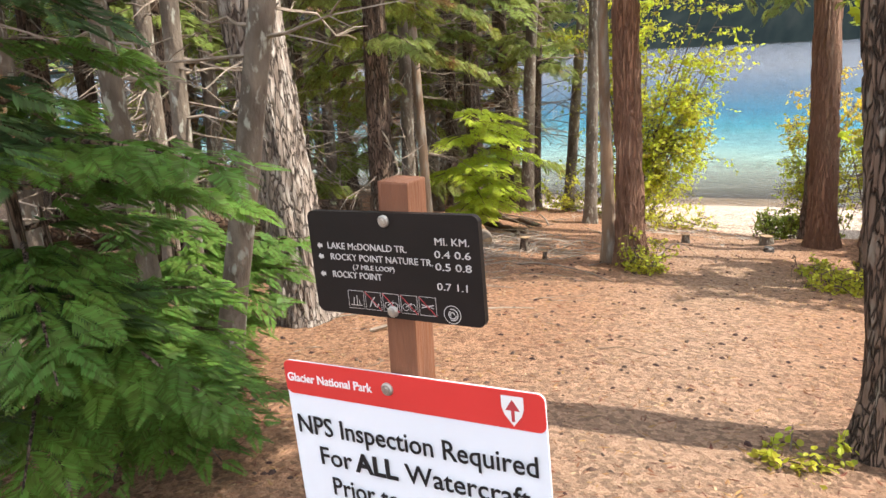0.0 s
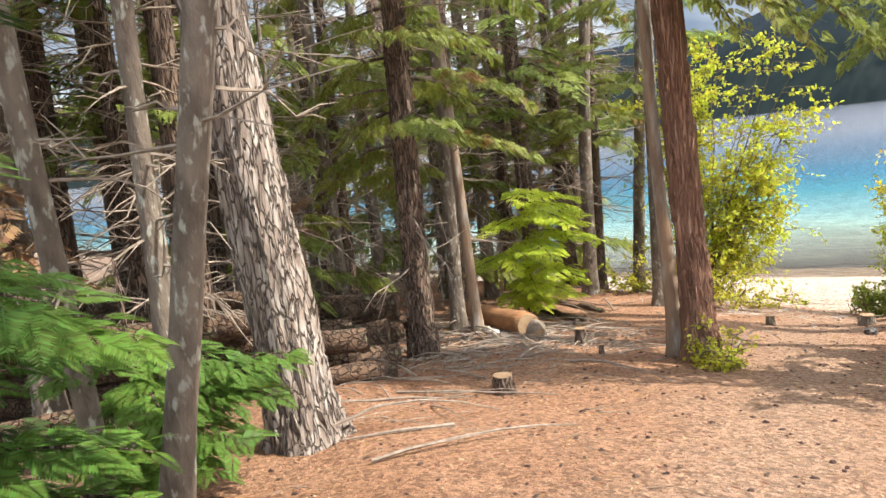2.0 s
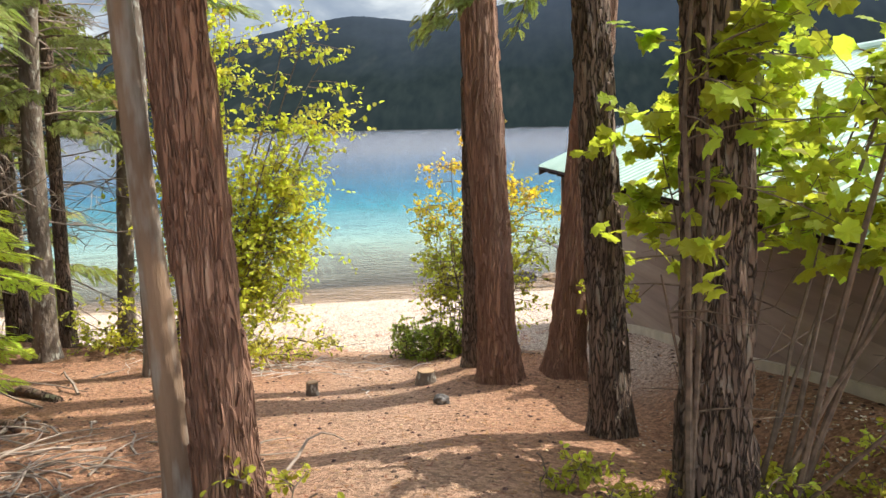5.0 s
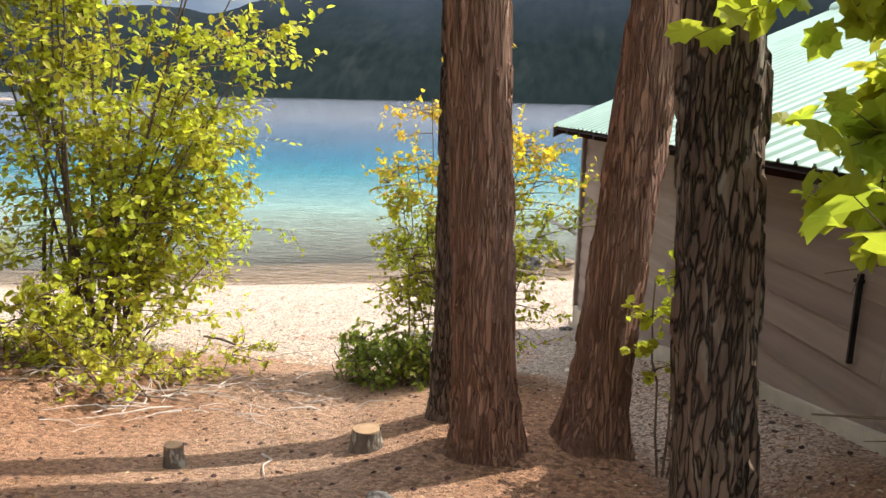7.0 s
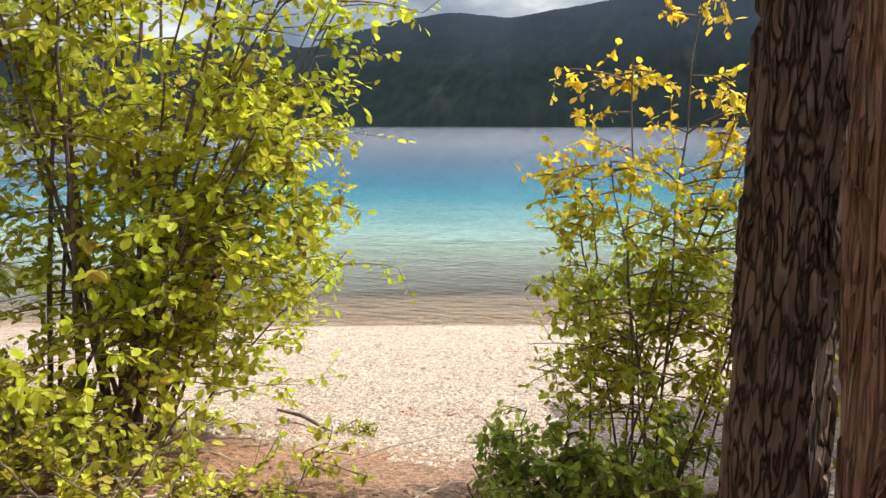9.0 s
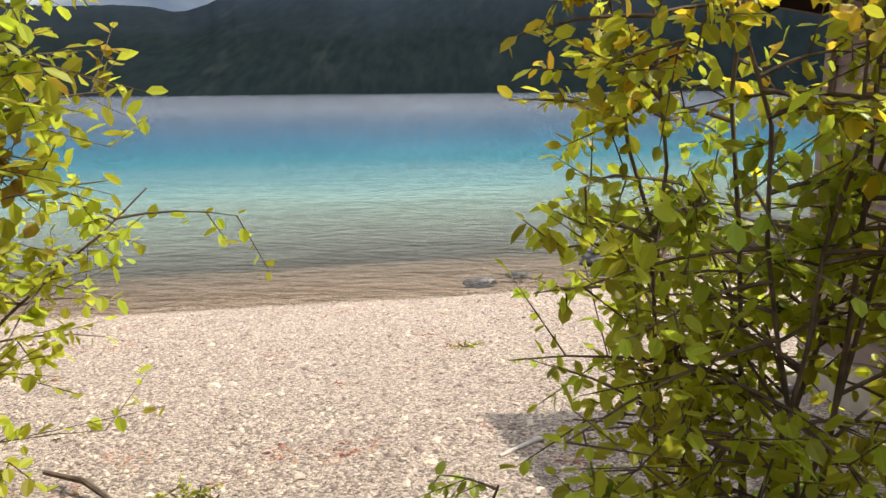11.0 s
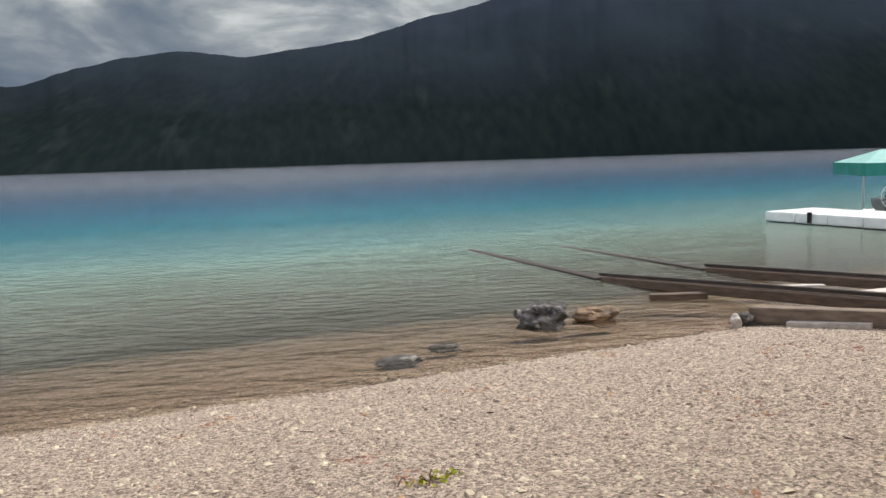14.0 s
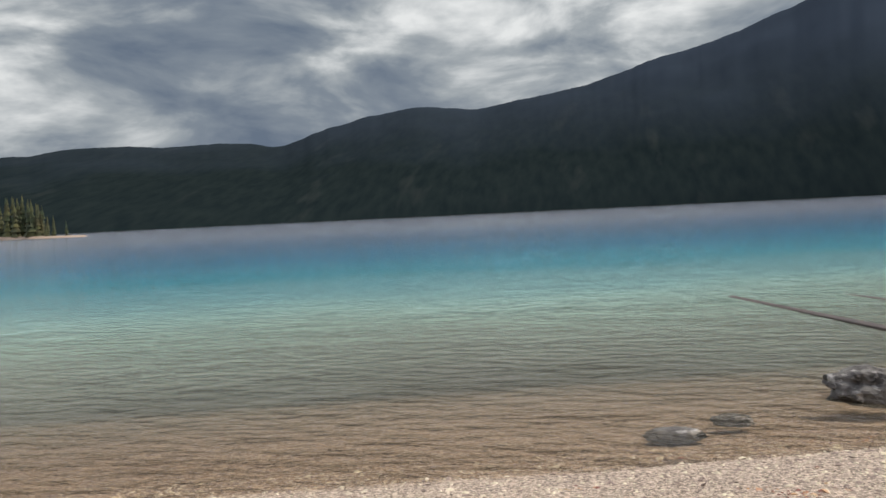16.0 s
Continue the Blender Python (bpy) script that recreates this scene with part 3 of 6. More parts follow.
# ---- trees ----
def trunk_mesh(name, height, r0, r1, lean=(0, 0), bend=0.0, ridges=9, depth=0.06, flare=0.5, seg=22, step=0.16, seed=0.0, curve=0.0):
    """Tapered trunk with furrowed bark and a flared foot; the axis leans and bends."""
    rows = max(6, int(height / step))
    v, f = [], []
    for i in range(rows + 1):
        t = i / rows
        z = -0.25 + (height + 0.25) * t
        zz = max(z, 0)
        cx = lean[0] * zz + bend * math.sin(zz * 0.7 + seed) * min(1, zz * 0.4) + curve * (1 - math.exp(-zz / 1.2))
        cy = lean[1] * zz + bend * math.cos(zz * 0.55 + seed * 2) * min(1, zz * 0.4)
        r = r0 + (r1 - r0) * t + r0 * flare * math.exp(-max(z + 0.05, 0) * 4.5)
        for j in range(seg):
            a = 2 * math.pi * j / seg
            ca, sa = math.cos(a), math.sin(a)
            k = noise.noise((ca * ridges * 0.32 + seed, sa * ridges * 0.32, zz * 1.1 + seed))
            k2 = noise.noise((ca * ridges * 0.9 + seed, sa * ridges * 0.9, zz * 3.2))
            root = 0.22 * flare * math.exp(-max(z, 0) * 6) * math.cos(a * 4 + seed * 3)
            rr = r * (1 + depth * (1.3 * abs(k) - 0.3) * 2 + depth * 0.7 * k2 + root)
            v.append((cx + rr * ca, cy + rr * sa, z))
    for i in range(rows):
        for j in range(seg):
            f.append((i * seg + j, i * seg + (j + 1) % seg, (i + 1) * seg + (j + 1) % seg, (i + 1) * seg + j))
    f.append(tuple(rows * seg + j for j in range(seg)))
    s = Soup()
    s.add(v, f)
    return s.mesh(name, True)


def plated_bark(s, height, r0, r1, lean, seed, count, low=0.1):
    """Raised bark plates, long and narrow, over a trunk."""
    rng = np.random.default_rng(seed)
    for _ in range(count):
        z, a = low + rng.random() ** 1.1 * (height - low), rng.random() * 2 * math.pi
        r = r0 + (r1 - r0) * z / height + r0 * 0.45 * math.exp(-z * 4.5)
        h, w, d = rng.uniform(0.06, 0.2), rng.uniform(0.014, 0.036) * min(1.0, r * 6), rng.uniform(0.006, 0.02)
        ca, sa = math.cos(a), math.sin(a)
        tilt = rng.normal(0, 0.12)
        c = np.array([lean[0] * z + r * ca, lean[1] * z + r * sa, z])
        n, t, u = np.array([ca, sa, 0]), np.array([-sa, ca, 0]), np.array([lean[0], lean[1], 1.0])
        u = u + tilt * t
        p = [c - t * w * 0.6 - u * h + n * -0.01, c + t * w * 0.6 - u * h * 0.9 + n * -0.01, c + t * w + n * -0.008, c + t * w * 0.5 + u * h - n * 0.01, c - t * w * 0.5 + u * h * 0.9 - n * 0.01, c - t * w - n * 0.008,
             c - u * h * 0.6 + n * d, c + u * h * 0.6 + n * d]
        s.add(p, [[0, 1, 6], [1, 2, 6], [2, 7, 6], [2, 3, 7], [3, 4, 7], [4, 5, 7], [5, 6, 7], [5, 0, 6]])


def spray_template():
    """A flat drooping frond of a cedar or hemlock, one unit long."""
    v, f = [], []
    for i in range(13):
        t = 0.05 + 0.074 * i
        reach = 0.36 * (1 - t) ** 0.75 + 0.05
        for side in (-1, 1):
            x0, z0 = t, -0.16 * t * t
            tip = (t + reach * 0.75, side * reach, -0.16 * (t + reach * 0.6) ** 2 - 0.05 * reach)
            mid = (t + reach * 0.42 + 0.022, side * (reach * 0.44 - 0.012), z0 - 0.02)
            mid2 = (t + reach * 0.32 - 0.018, side * (reach * 0.5 + 0.018), z0 - 0.02)
            k = len(v)
            v += [(x0, 0, z0), mid, tip, mid2]
            f.append((k, k + 1, k + 2, k + 3))
    k = len(v)
    v += [(0, -0.012, 0), (1.05, 0, -0.18), (0, 0.012, 0)]
    f.append((k, k + 1, k + 2))
    return np.array(v), f


CAMERA_LINE = np.array([(4.75, -0.7), (4.4, 0.7), (3.65, 1.7), (2.97, 2.7), (2.88, 5.8), (2.35, 7.25), (2.05, 7.9), (1.33, 10.7), (1.0, 11.7), (0.8, 12.4), (0.66, 13.6), (0.33, 14.5)])


def off_camera_line(pts):
    """How far points lie from the camera's walked line, which is kept clear of foliage."""
    p = np.asarray(pts, float)[:, None, :2]
    a, b = CAMERA_LINE[None, :-1], CAMERA_LINE[None, 1:]
    k = np.clip(((p - a) * (b - a)).sum(-1) / ((b - a) ** 2).sum(-1), 0, 1)[..., None]
    return np.linalg.norm(p - a - k * (b - a), axis=-1).min(1)


SPRAY_V, SPRAY_F = spray_template()
LEAF_V = np.array([(0, 0, 0), (0.3, 0.3, 0.05), (0.72, 0.27, 0.06), (1, 0, -0.03), (0.72, -0.27, 0.06), (0.3, -0.3, 0.05)])
LEAF_F = [(0, 1, 2, 3), (0, 3, 4, 5)]
MAPLE_V = np.array([(0, 0, 0), (-0.08, 0.34, 0.02), (0.14, 0.38, 0.03), (0.28, 0.55, -0.02), (0.45, 0.42, 0.04), (0.70, 0.40, -0.03), (0.74, 0.22, 0.04), (1.0, 0, -0.08),
                    (0.74, -0.22, 0.04), (0.70, -0.40, -0.03), (0.45, -0.42, 0.04), (0.28, -0.55, -0.02), (0.14, -0.38, 0.03), (-0.08, -0.34, 0.02), (0.42, 0, 0.0)])
MAPLE_F = [(14, 0, 1, 2), (14, 2, 3, 4), (14, 4, 5, 6), (14, 6, 7), (14, 7, 8), (14, 8, 9, 10), (14, 10, 11, 12), (14, 12, 13, 0)]


def conifer_bough(limbs, green, root, az, length, rng, rise=0.1, droop=0.35, size=0.24, dense=1.0, r=0.02, width=1.0, start=0.25, origin=(0, 0), hang=(-0.5, -0.05)):
    """One bough: a drooping limb with flat sprays along both sides and on its side twigs."""
    d = np.array([math.cos(az), math.sin(az), 0.0])
    s = np.array([-d[1], d[0], 0.0])
    k = max(5, int(length * 5))
    t = np.linspace(0, 1, k)
    pts = root + d * (t * length)[:, None] + np.array([0, 0, 1.0]) * (rise * length * t - droop * length * t ** 2)[:, None]
    pts += rng.normal(0, 0.012, pts.shape) * np.linspace(0, 1, k)[:, None]
    limbs.tube(pts, np.linspace(r, 0.003, k), 5, False)
    places, dirs = [], []
    n = int(length * 17 * dense)
    for i in range(n):
        u = start + (1 - start) * (i + rng.random()) / n
        p = root + d * u * length + np.array([0, 0, rise * length * u - droop * length * u * u])
        side = 1 if i % 2 else -1
        reach = width * length * 0.34 * (1 - u) ** 0.7 + 0.04
        for w in np.arange(0.0, reach, size * 0.62):
            q = p + (s * side * 0.85 + d * 0.5) * w + np.array([0, 0, -0.12 * w - 0.25 * w * w])
            places.append(q + rng.normal(0, 0.015, 3))
            dirs.append(d * rng.uniform(0.45, 1.0) + s * side * rng.uniform(0.35, 0.9) + np.array([0, 0, rng.uniform(*hang)]))
    if places:
        clear = (off_camera_line(np.array(places) + [*origin, 0.0]) > 0.6) | (np.array(places)[:, 2] > 2.15)
        places, dirs = np.array(places)[clear], np.array(dirs)[clear]
    if len(places):
        ups = np.tile([0, 0, 1.0], (len(places), 1)) + rng.normal(0, 0.28, (len(places), 3))
        green.scatter(SPRAY_V, SPRAY_F, np.array(places), frames_of(np.array(dirs), ups), rng.uniform(0.65, 1.25, len(places)) * size)


def dead_twigs(s, height, z0, lean, r_at, rng, count, length=0.9):
    """Bare dry side branches with a few forks."""
    for _ in range(count):
        z = z0 + rng.random() * (height - z0)
        az = rng.random() * 2 * math.pi
        L = length * rng.uniform(0.35, 1.2)
        d = np.array([math.cos(az), math.sin(az), rng.uniform(-0.35, 0.25)])
        p0 = np.array([lean[0] * z, lean[1] * z, z]) + d * r_at * 0.8
        t = np.linspace(0, 1, 5)[:, None]
        sag = np.array([0, 0, -1.0]) * rng.uniform(0.0, 0.4)
        pts = p0 + d * L * t + sag * L * t ** 2 + rng.normal(0, 0.03, (5, 3)) * t
        s.tube(pts, np.linspace(0.011, 0.003, 5), 4, False)
        for _ in range(3):
            i = rng.integers(1, 4)
            e = d + rng.normal(0, 0.6, 3)
            s.tube([pts[i], pts[i] + e * L * 0.18, pts[i] + e * L * 0.33 + sag * 0.1], [0.005, 0.004, 0.002], 3, False)


def conifer(name, at, height, r0, bark, label, lean=(0, 0), boughs=(), crown=None, twigs=0, needles="needle", seed=1, category="tree", group="",
            r1=None, bend=0.0, depth=0.07, flare=0.5, seg=20, plates=0, twig_len=0.9, twig_low=0.8, twig_high=None, ridges=9, size=0.24, bough_dense=1.0, foot=0.0):
    """A conifer: trunk, crown of boughs, dry lower branches. boughs: (height, azimuth, length, droop); crown: (from, to, count, length)."""
    rng = np.random.default_rng(seed)
    x, y = at
    t = thing(name, (x, y, gz(x, y) - foot), label, category, group)
    r1 = r1 if r1 is not None else r0 * 0.45
    trunk = part("trunk", trunk_mesh("trunk", height, r0, r1, lean, bend, ridges, depth, flare, seg, 0.16, seed * 1.7), M[bark], t)
    if plates:
        s = Soup()
        plated_bark(s, min(height, 6.5), r0, r0 + (r1 - r0) * min(height, 6.5) / height, lean, seed, plates)
        tagged(part("bark", s, M[bark], trunk), kind="stuff")
    limbs, green = Soup(), Soup()
    todo = list(boughs)
    if crown:
        z0, z1, count, length = crown
        for i in range(count):
            z = z0 + (z1 - z0) * (i + rng.random()) / count
            todo.append((z, rng.random() * 360, length * (1.1 - 0.75 * (z - z0) / (z1 - z0 + 0.01)) * rng.uniform(0.7, 1.2), rng.uniform(0.25, 0.55)))
    for z, az, length, droop in todo:
        root = np.array([lean[0] * z, lean[1] * z, z])
        high = z > 6.5
        conifer_bough(limbs, green, root, math.radians(az), length, rng, 0.12, droop, size * (1.9 if high else 1.0), bough_dense * (0.4 if high else 1.0), max(0.012, r0 * 0.14), origin=at, hang=(-1.5, -0.3) if needles == "needle_olive" else (-0.6, -0.05))
    if todo:
        tagged(part("branching", limbs, M["bark_dark"], t), kind="stuff")
        part("crown", green, M[needles], t)
    if twigs:
        s = Soup()
        dead_twigs(s, twig_high or min(height, 7), twig_low, lean, r0 * 0.8, rng, twigs, twig_len)
        tagged(part("dry_branching", s, M["twig"], t), kind="stuff")
    return t


# trees beside the trail
conifer("fir_tree", (0.56, 2.72), 11, 0.205, "bark_fir", "large leaning fir with pale deeply furrowed bark", lean=(-0.045, -0.065), depth=0.11, flare=0.55, seg=40, plates=350, ridges=16, seed=3,
        crown=(7, 11, 8, 1.8), r1=0.15)
conifer("pine_tree", (1.52, 6.32), 12, 0.135, "bark_red", "slim red-brown conifer with leafy shoots at its foot", lean=(-0.035, -0.012), depth=0.10, seg=34, plates=420, ridges=13, seed=5,
        boughs=[(3.5, 20, 1.6, 0.72), (3.3, -15, 1.4, 0.7), (3.7, -35, 1.5, 0.75), (3.8, 5, 1.7, 0.75), (3.6, 50, 1.2, 0.75), (4.2, -10, 1.8, 0.85), (4.1, 30, 1.7, 0.85), (4.5, 12, 1.9, 0.9), (3.4, 75, 1.0, 0.7), (3.9, -55, 1.2, 0.8), (4.0, 60, 1.3, 0.8)],
        needles="needle_olive", size=0.105, bough_dense=2.0, crown=(9, 12, 4, 1.4), r1=0.09)
conifer("dead_tree", (1.24, 6.40), 7, 0.078, "bark_pale", "thin dying conifer with pale peeled lower trunk", lean=(-0.03, 0.0), depth=0.05, seg=18, seed=6, twigs=16, twig_low=3.4, twig_len=0.5, r1=0.008, bend=0.03)
conifer("pine_tree", (2.56, 10.12), 13, 0.175, "bark_red", "straight red-brown conifer with stringy bark beside the trail", lean=(-0.05, -0.003), depth=0.09, seg=34, plates=420, ridges=14, seed=7, boughs=[(4.6, 200, 1.2, 0.7), (4.9, 250, 1.3, 0.7), (4.4, 290, 1.1, 0.7), (5.0, 330, 1.2, 0.7), (4.7, 160, 1.0, 0.7), (4.3, 240, 1.0, 0.7)], needles="needle_olive", size=0.105, bough_dense=2.0,
        crown=(9, 13, 4, 1.5), r1=0.12)
conifer("pine_tree", (2.305, 10.66), 12, 0.14, "bark_dark", "red-brown conifer close behind its neighbour", lean=(0.005, 0.0), depth=0.09, seg=28, plates=600, ridges=12, seed=8, crown=(10, 12, 2, 1.2), r1=0.11)
conifer("pine_tree", (3.17, 10.34), 13, 0.165, "bark_red", "leaning conifer with a flared foot and lit bark edge", lean=(0.09, 0.0), depth=0.09, seg=34, plates=420, ridges=14, seed=9, flare=0.6,
        crown=(9, 13, 4, 1.5), r1=0.12)
conifer("pine_tree", (3.46, 8.45), 13, 0.125, "bark_dark", "dark straight conifer between trail and boathouse", lean=(-0.065, 0.01), depth=0.09, seg=34, plates=420, ridges=12, seed=10,
        boughs=[(3.3, 200, 1.1, 0.6), (3.6, 160, 1.3, 0.7), (3.9, 230, 1.2, 0.7), (3.5, 120, 1.0, 0.7), (4.2, 180, 1.4, 0.8), (4.0, 260, 1.1, 0.7)], size=0.11, bough_dense=1.9, crown=(9, 12, 3, 1.4), needles="needle_olive", r1=0.105)
conifer("pine_tree", (3.80, 6.85), 12, 0.165, "bark_dark", "dark trunk wrapped by maple stems", lean=(-0.03, 0.005), depth=0.11, seg=34, plates=420, ridges=10, seed=11, crown=(9, 12, 2, 1.3), r1=0.13)
conifer("pine_tree", (4.48, 2.66), 11, 0.15, "bark_dark", "rough dark trunk at the edge of the trail", lean=(-0.11, 0.03), depth=0.12, seg=30, plates=500, ridges=10, seed=12, crown=(7, 11, 6, 1.8), flare=0.9)

# added tree, never in view: its crown blocks sun from sign and trail start
conifer("pine_tree", (6.9, 1.5), 11, 0.15, "bark_dark", "unseen conifer added to shade the start of the trail", depth=0.1, seed=13, crown=(3.4, 9.5, 30, 2.3), needles="needle", size=0.3, bough_dense=0.7)

# drooping cedar boughs above the trail
conifer("cedar_tree", (-0.9, 10.0), 12, 0.10, "bark_grey", "slim cedar with olive drooping boughs beside the trail", lean=(0.02, 0), depth=0.06, seed=21, needles="needle_olive",
        crown=(4.3, 7.5, 14, 1.3), size=0.2, bough_dense=1.0)

# wood beside the trail
conifer("spruce_tree", (1.40, 1.42), 8, 0.072, "bark_grey", "grey mossy trunk in front of the leaning fir", lean=(0.15, 0.14), depth=0.07, seed=31, twigs=24, twig_len=0.5, twig_low=1.2, crown=(5.5, 9, 10, 1.6), r1=0.055)
conifer("spruce_tree", (0.36, 1.95), 9, 0.062, "bark_grey", "slim grey trunk close behind the mossy one", lean=(0.023, 0.023), depth=0.07, seed=42, twigs=30, twig_len=0.6, twig_low=0.9, crown=(5, 9, 8, 1.4), r1=0.04)
conifer("spruce_tree", (1.04, 1.30), 9, 0.055, "bark_grey", "lichen-spotted young trunk leaning outwards", lean=(-0.02, -0.02), depth=0.07, seed=32, twigs=30, twig_len=0.55, twig_low=1.0, crown=(5, 9, 10, 1.6), r1=0.05, bend=0.03)
conifer("spruce_tree", (-0.6, 1.05), 9, 0.075, "bark_grey", "grey trunk among dry twigs", lean=(-0.06, -0.05), depth=0.07, seed=33, twigs=26, crown=(4.6, 9, 10, 1.8), r1=0.05, bend=0.03)
conifer("spruce_tree", (-1.05, 2.6), 9, 0.075, "bark_grey", "pale thin trunk deep in the wood", lean=(0.015, 0.015), depth=0.07, seed=34, twigs=44, crown=(4.8, 9, 10, 1.8), r1=0.05)
conifer("spruce_tree", (-1.9, 1.2), 10, 0.12, "bark_dark", "dark trunk in the shade of the wood", lean=(-0.05, -0.03), depth=0.08, seed=35, twigs=30, crown=(4.2, 10, 14, 2.0))
conifer("spruce_tree", (-1.08, 5.3), 11, 0.135, "bark_dark", "shaggy spruce with olive boughs down to eye height", lean=(0.01, 0.02), depth=0.09, seg=26, seed=36, plates=250, twigs=26, twig_low=0.9, twig_len=0.8,
        crown=(2.0, 6.0, 30, 1.5), needles="needle_olive", bough_dense=1.3, size=0.14)
conifer("dead_tree", (-1.5, 6.62), 7, 0.07, "bark_pale", "thin bleached dead trunk", lean=(-0.04, 0.0), depth=0.07, seed=37, twigs=22, twig_low=1.0, r1=0.03)
conifer("spruce_tree", (-1.95, 6.75), 9, 0.095, "bark_grey", "grey trunk beside the fallen log", lean=(0.01, 0.02), depth=0.07, seed=38, twigs=26, crown=(4.5, 9, 14, 1.7), needles="needle_olive")
conifer("spruce_tree", (-2.42, 10.45), 11, 0.115, "bark_grey", "slim leaning trunk near the shore with a bent foot", lean=(0.05, 0.03), depth=0.06, seed=39, twigs=40, twig_low=1.3, crown=(2.6, 6.5, 22, 1.2), needles="needle_olive", bend=0.05, size=0.13, bough_dense=1.2)
conifer("spruce_tree", (-2.75, 11.3), 10, 0.085, "bark_dark", "dark slim trunk near the shore", lean=(0.02, 0.02), depth=0.06, seed=40, twigs=44, twig_low=1.0, crown=(2.4, 6.5, 22, 1.3), needles="needle_olive", size=0.13, bough_dense=1.2)
conifer("spruce_tree", (-2.75, 12.55), 9, 0.12, "bark_grey", "grey trunk behind the alder stems", lean=(0.05, 0.05), depth=0.07, seed=41, twigs=40, twig_low=0.8, crown=(3.2, 9, 18, 1.8))

# more of the wood: three kinds of trunk, repeated
base_a = conifer("spruce_tree", (-3.4, 4.3), 11, 0.13, "bark_dark", "spruce of the dense wood with dry lower twigs", lean=(0.01, 0.01), seed=51, twigs=70, twig_len=1.2, crown=(2.4, 6.2, 10, 1.5), group="dense wood", needles="needle", size=0.2, bough_dense=0.85)
base_b = conifer("spruce_tree", (-4.4, 7.6), 10, 0.10, "bark_grey", "grey slim spruce of the dense wood", lean=(-0.02, 0.02), seed=52, twigs=76, twig_len=1.1, crown=(2.6, 6.4, 9, 1.4), group="dense wood", needles="needle_olive", size=0.2, bough_dense=0.85)
base_c = conifer("spruce_tree", (-3.9, 10.2), 10, 0.12, "bark_dark", "shaggy spruce of the dense wood with brown dead boughs", lean=(0.02, -0.01), seed=53, twigs=80, twig_len=1.3, crown=(1.8, 5.0, 9, 1.3), group="dense wood", needles="needle_dead", size=0.3, bough_dense=0.5)
base_d = conifer("young_spruce", (-2.9, 5.0), 4.2, 0.05, "bark_grey", "young bushy spruce of the dense wood", seed=54, twigs=20, twig_len=0.7, twig_low=0.3, crown=(0.5, 3.9, 26, 1.05), group="young spruces", needles="needle_olive", size=0.26, bough_dense=0.7)
rw = np.random.default_rng(77)
for x, y in [(-4.2, 8.8), (-6.0, 8.8), (-7.4, 5.2), (-5.4, 11.4), (-8.6, 11.0), (-9.4, 7.4), (-6.0, 2.6), (-5.0, 13.6)]:
    k = rw.uniform(0.8, 1.35)
    copy_thing(base_d, pose(x, y, gz(x, y), 0, 0, rw.uniform(0, 360)) @ Matrix.Diagonal((k, k, k, 1)))
spots = [(-1.7, 3.2), (-2.2, 2.0), (-2.9, 1.6), (-3.1, 2.6), (-2.5, 4.1), (-3.7, 3.4), (-4.2, 5.0), (-3.9, 6.6), (-4.9, 7.0), (-3.6, 9.3), (-2.9, 9.6), (-4.6, 10.9), (-1.5, 0.4), (-3.5, 0.4), (-4.4, 1.0), (-5.6, 3.4), (-7.2, 8.6), (-3.6, 11.6), (-5.8, 12.3), (-7.2, 6.6), (-2.6, 3.1), (-4.6, 2.2), (-5.2, 5.4), (-6.6, 3.6), (-6.2, 7.6), (-3.2, 8.2), (-5.0, 9.6), (-6.9, 10.4), (-4.4, 12.6), (-6.0, 13.2), (-8.4, 6.2), (-8.8, 9.4), (-7.8, 12.6), (-9.8, 13.0), (-10.4, 4.0),
         (-11.0, 8.0), (-8.0, 1.2), (-5.6, -0.4), (-3.4, -0.9), (-12.5, 11.5), (-5.2, 14.3), (-7.4, 15.0), (-11.6, 14.6), (-14.0, 6.0), (-3.3, 6.0), (-2.2, -1.6), (-6.6, 1.0), (-9.4, 15.8), (-13.0, 16.0), (-15.5, 10), (-16, 14), (-18, 18), (-14, 19), (-11, 18.2), (-8.6, 17.4), (-12.5, 1.5)]
for i, (x, y) in enumerate(spots):
    src = (base_a, base_b, base_c, base_a, base_b)[i % 5]
    k = rw.uniform(0.85, 1.2)
    copy_thing(src, pose(x, y, gz(x, y), 0, 0, rw.uniform(0, 360)) @ Matrix.Diagonal((k, k, k, 1)))
# wood behind the walker and beyond the boathouse
for i, (x, y) in enumerate([(7.5, -5.5), (3.5, -6), (0.5, -4), (-3, -5), (6, -8.5), (-8, -4), (13, -7)]):
    copy_thing((base_a, base_b)[i % 2], pose(x, y, gz(x, y), 0, 0, rw.uniform(0, 360)) @ Matrix.Diagonal((1.1, 1.1, 1.15, 1)))


# near hemlock boughs beside the sign
def young_hemlock(at, height, boughs, label, seed, needles="needle_bright", size=0.2, dense=1.5):
    rng = np.random.default_rng(seed)
    t = thing("hemlock_sapling", (*at, gz(*at)), label, "tree")
    part("trunk", trunk_mesh("trunk", height, 0.03, 0.01, (0, 0), 0.02, 5, 0.05, 0.3, 10, 0.2, seed), M["bark_dark"], t)
    limbs, green = Soup(), Soup()
    for z, az, length, droop in boughs:
        conifer_bough(limbs, green, np.array([0, 0, z]), math.radians(az), length, rng, 0.15, droop, size, dense, 0.012, 1.1, 0.1, at)
    tagged(part("branching", limbs, M["bark_dark"], t), kind="stuff")
    part("crown", green, M[needles], t)
    return t


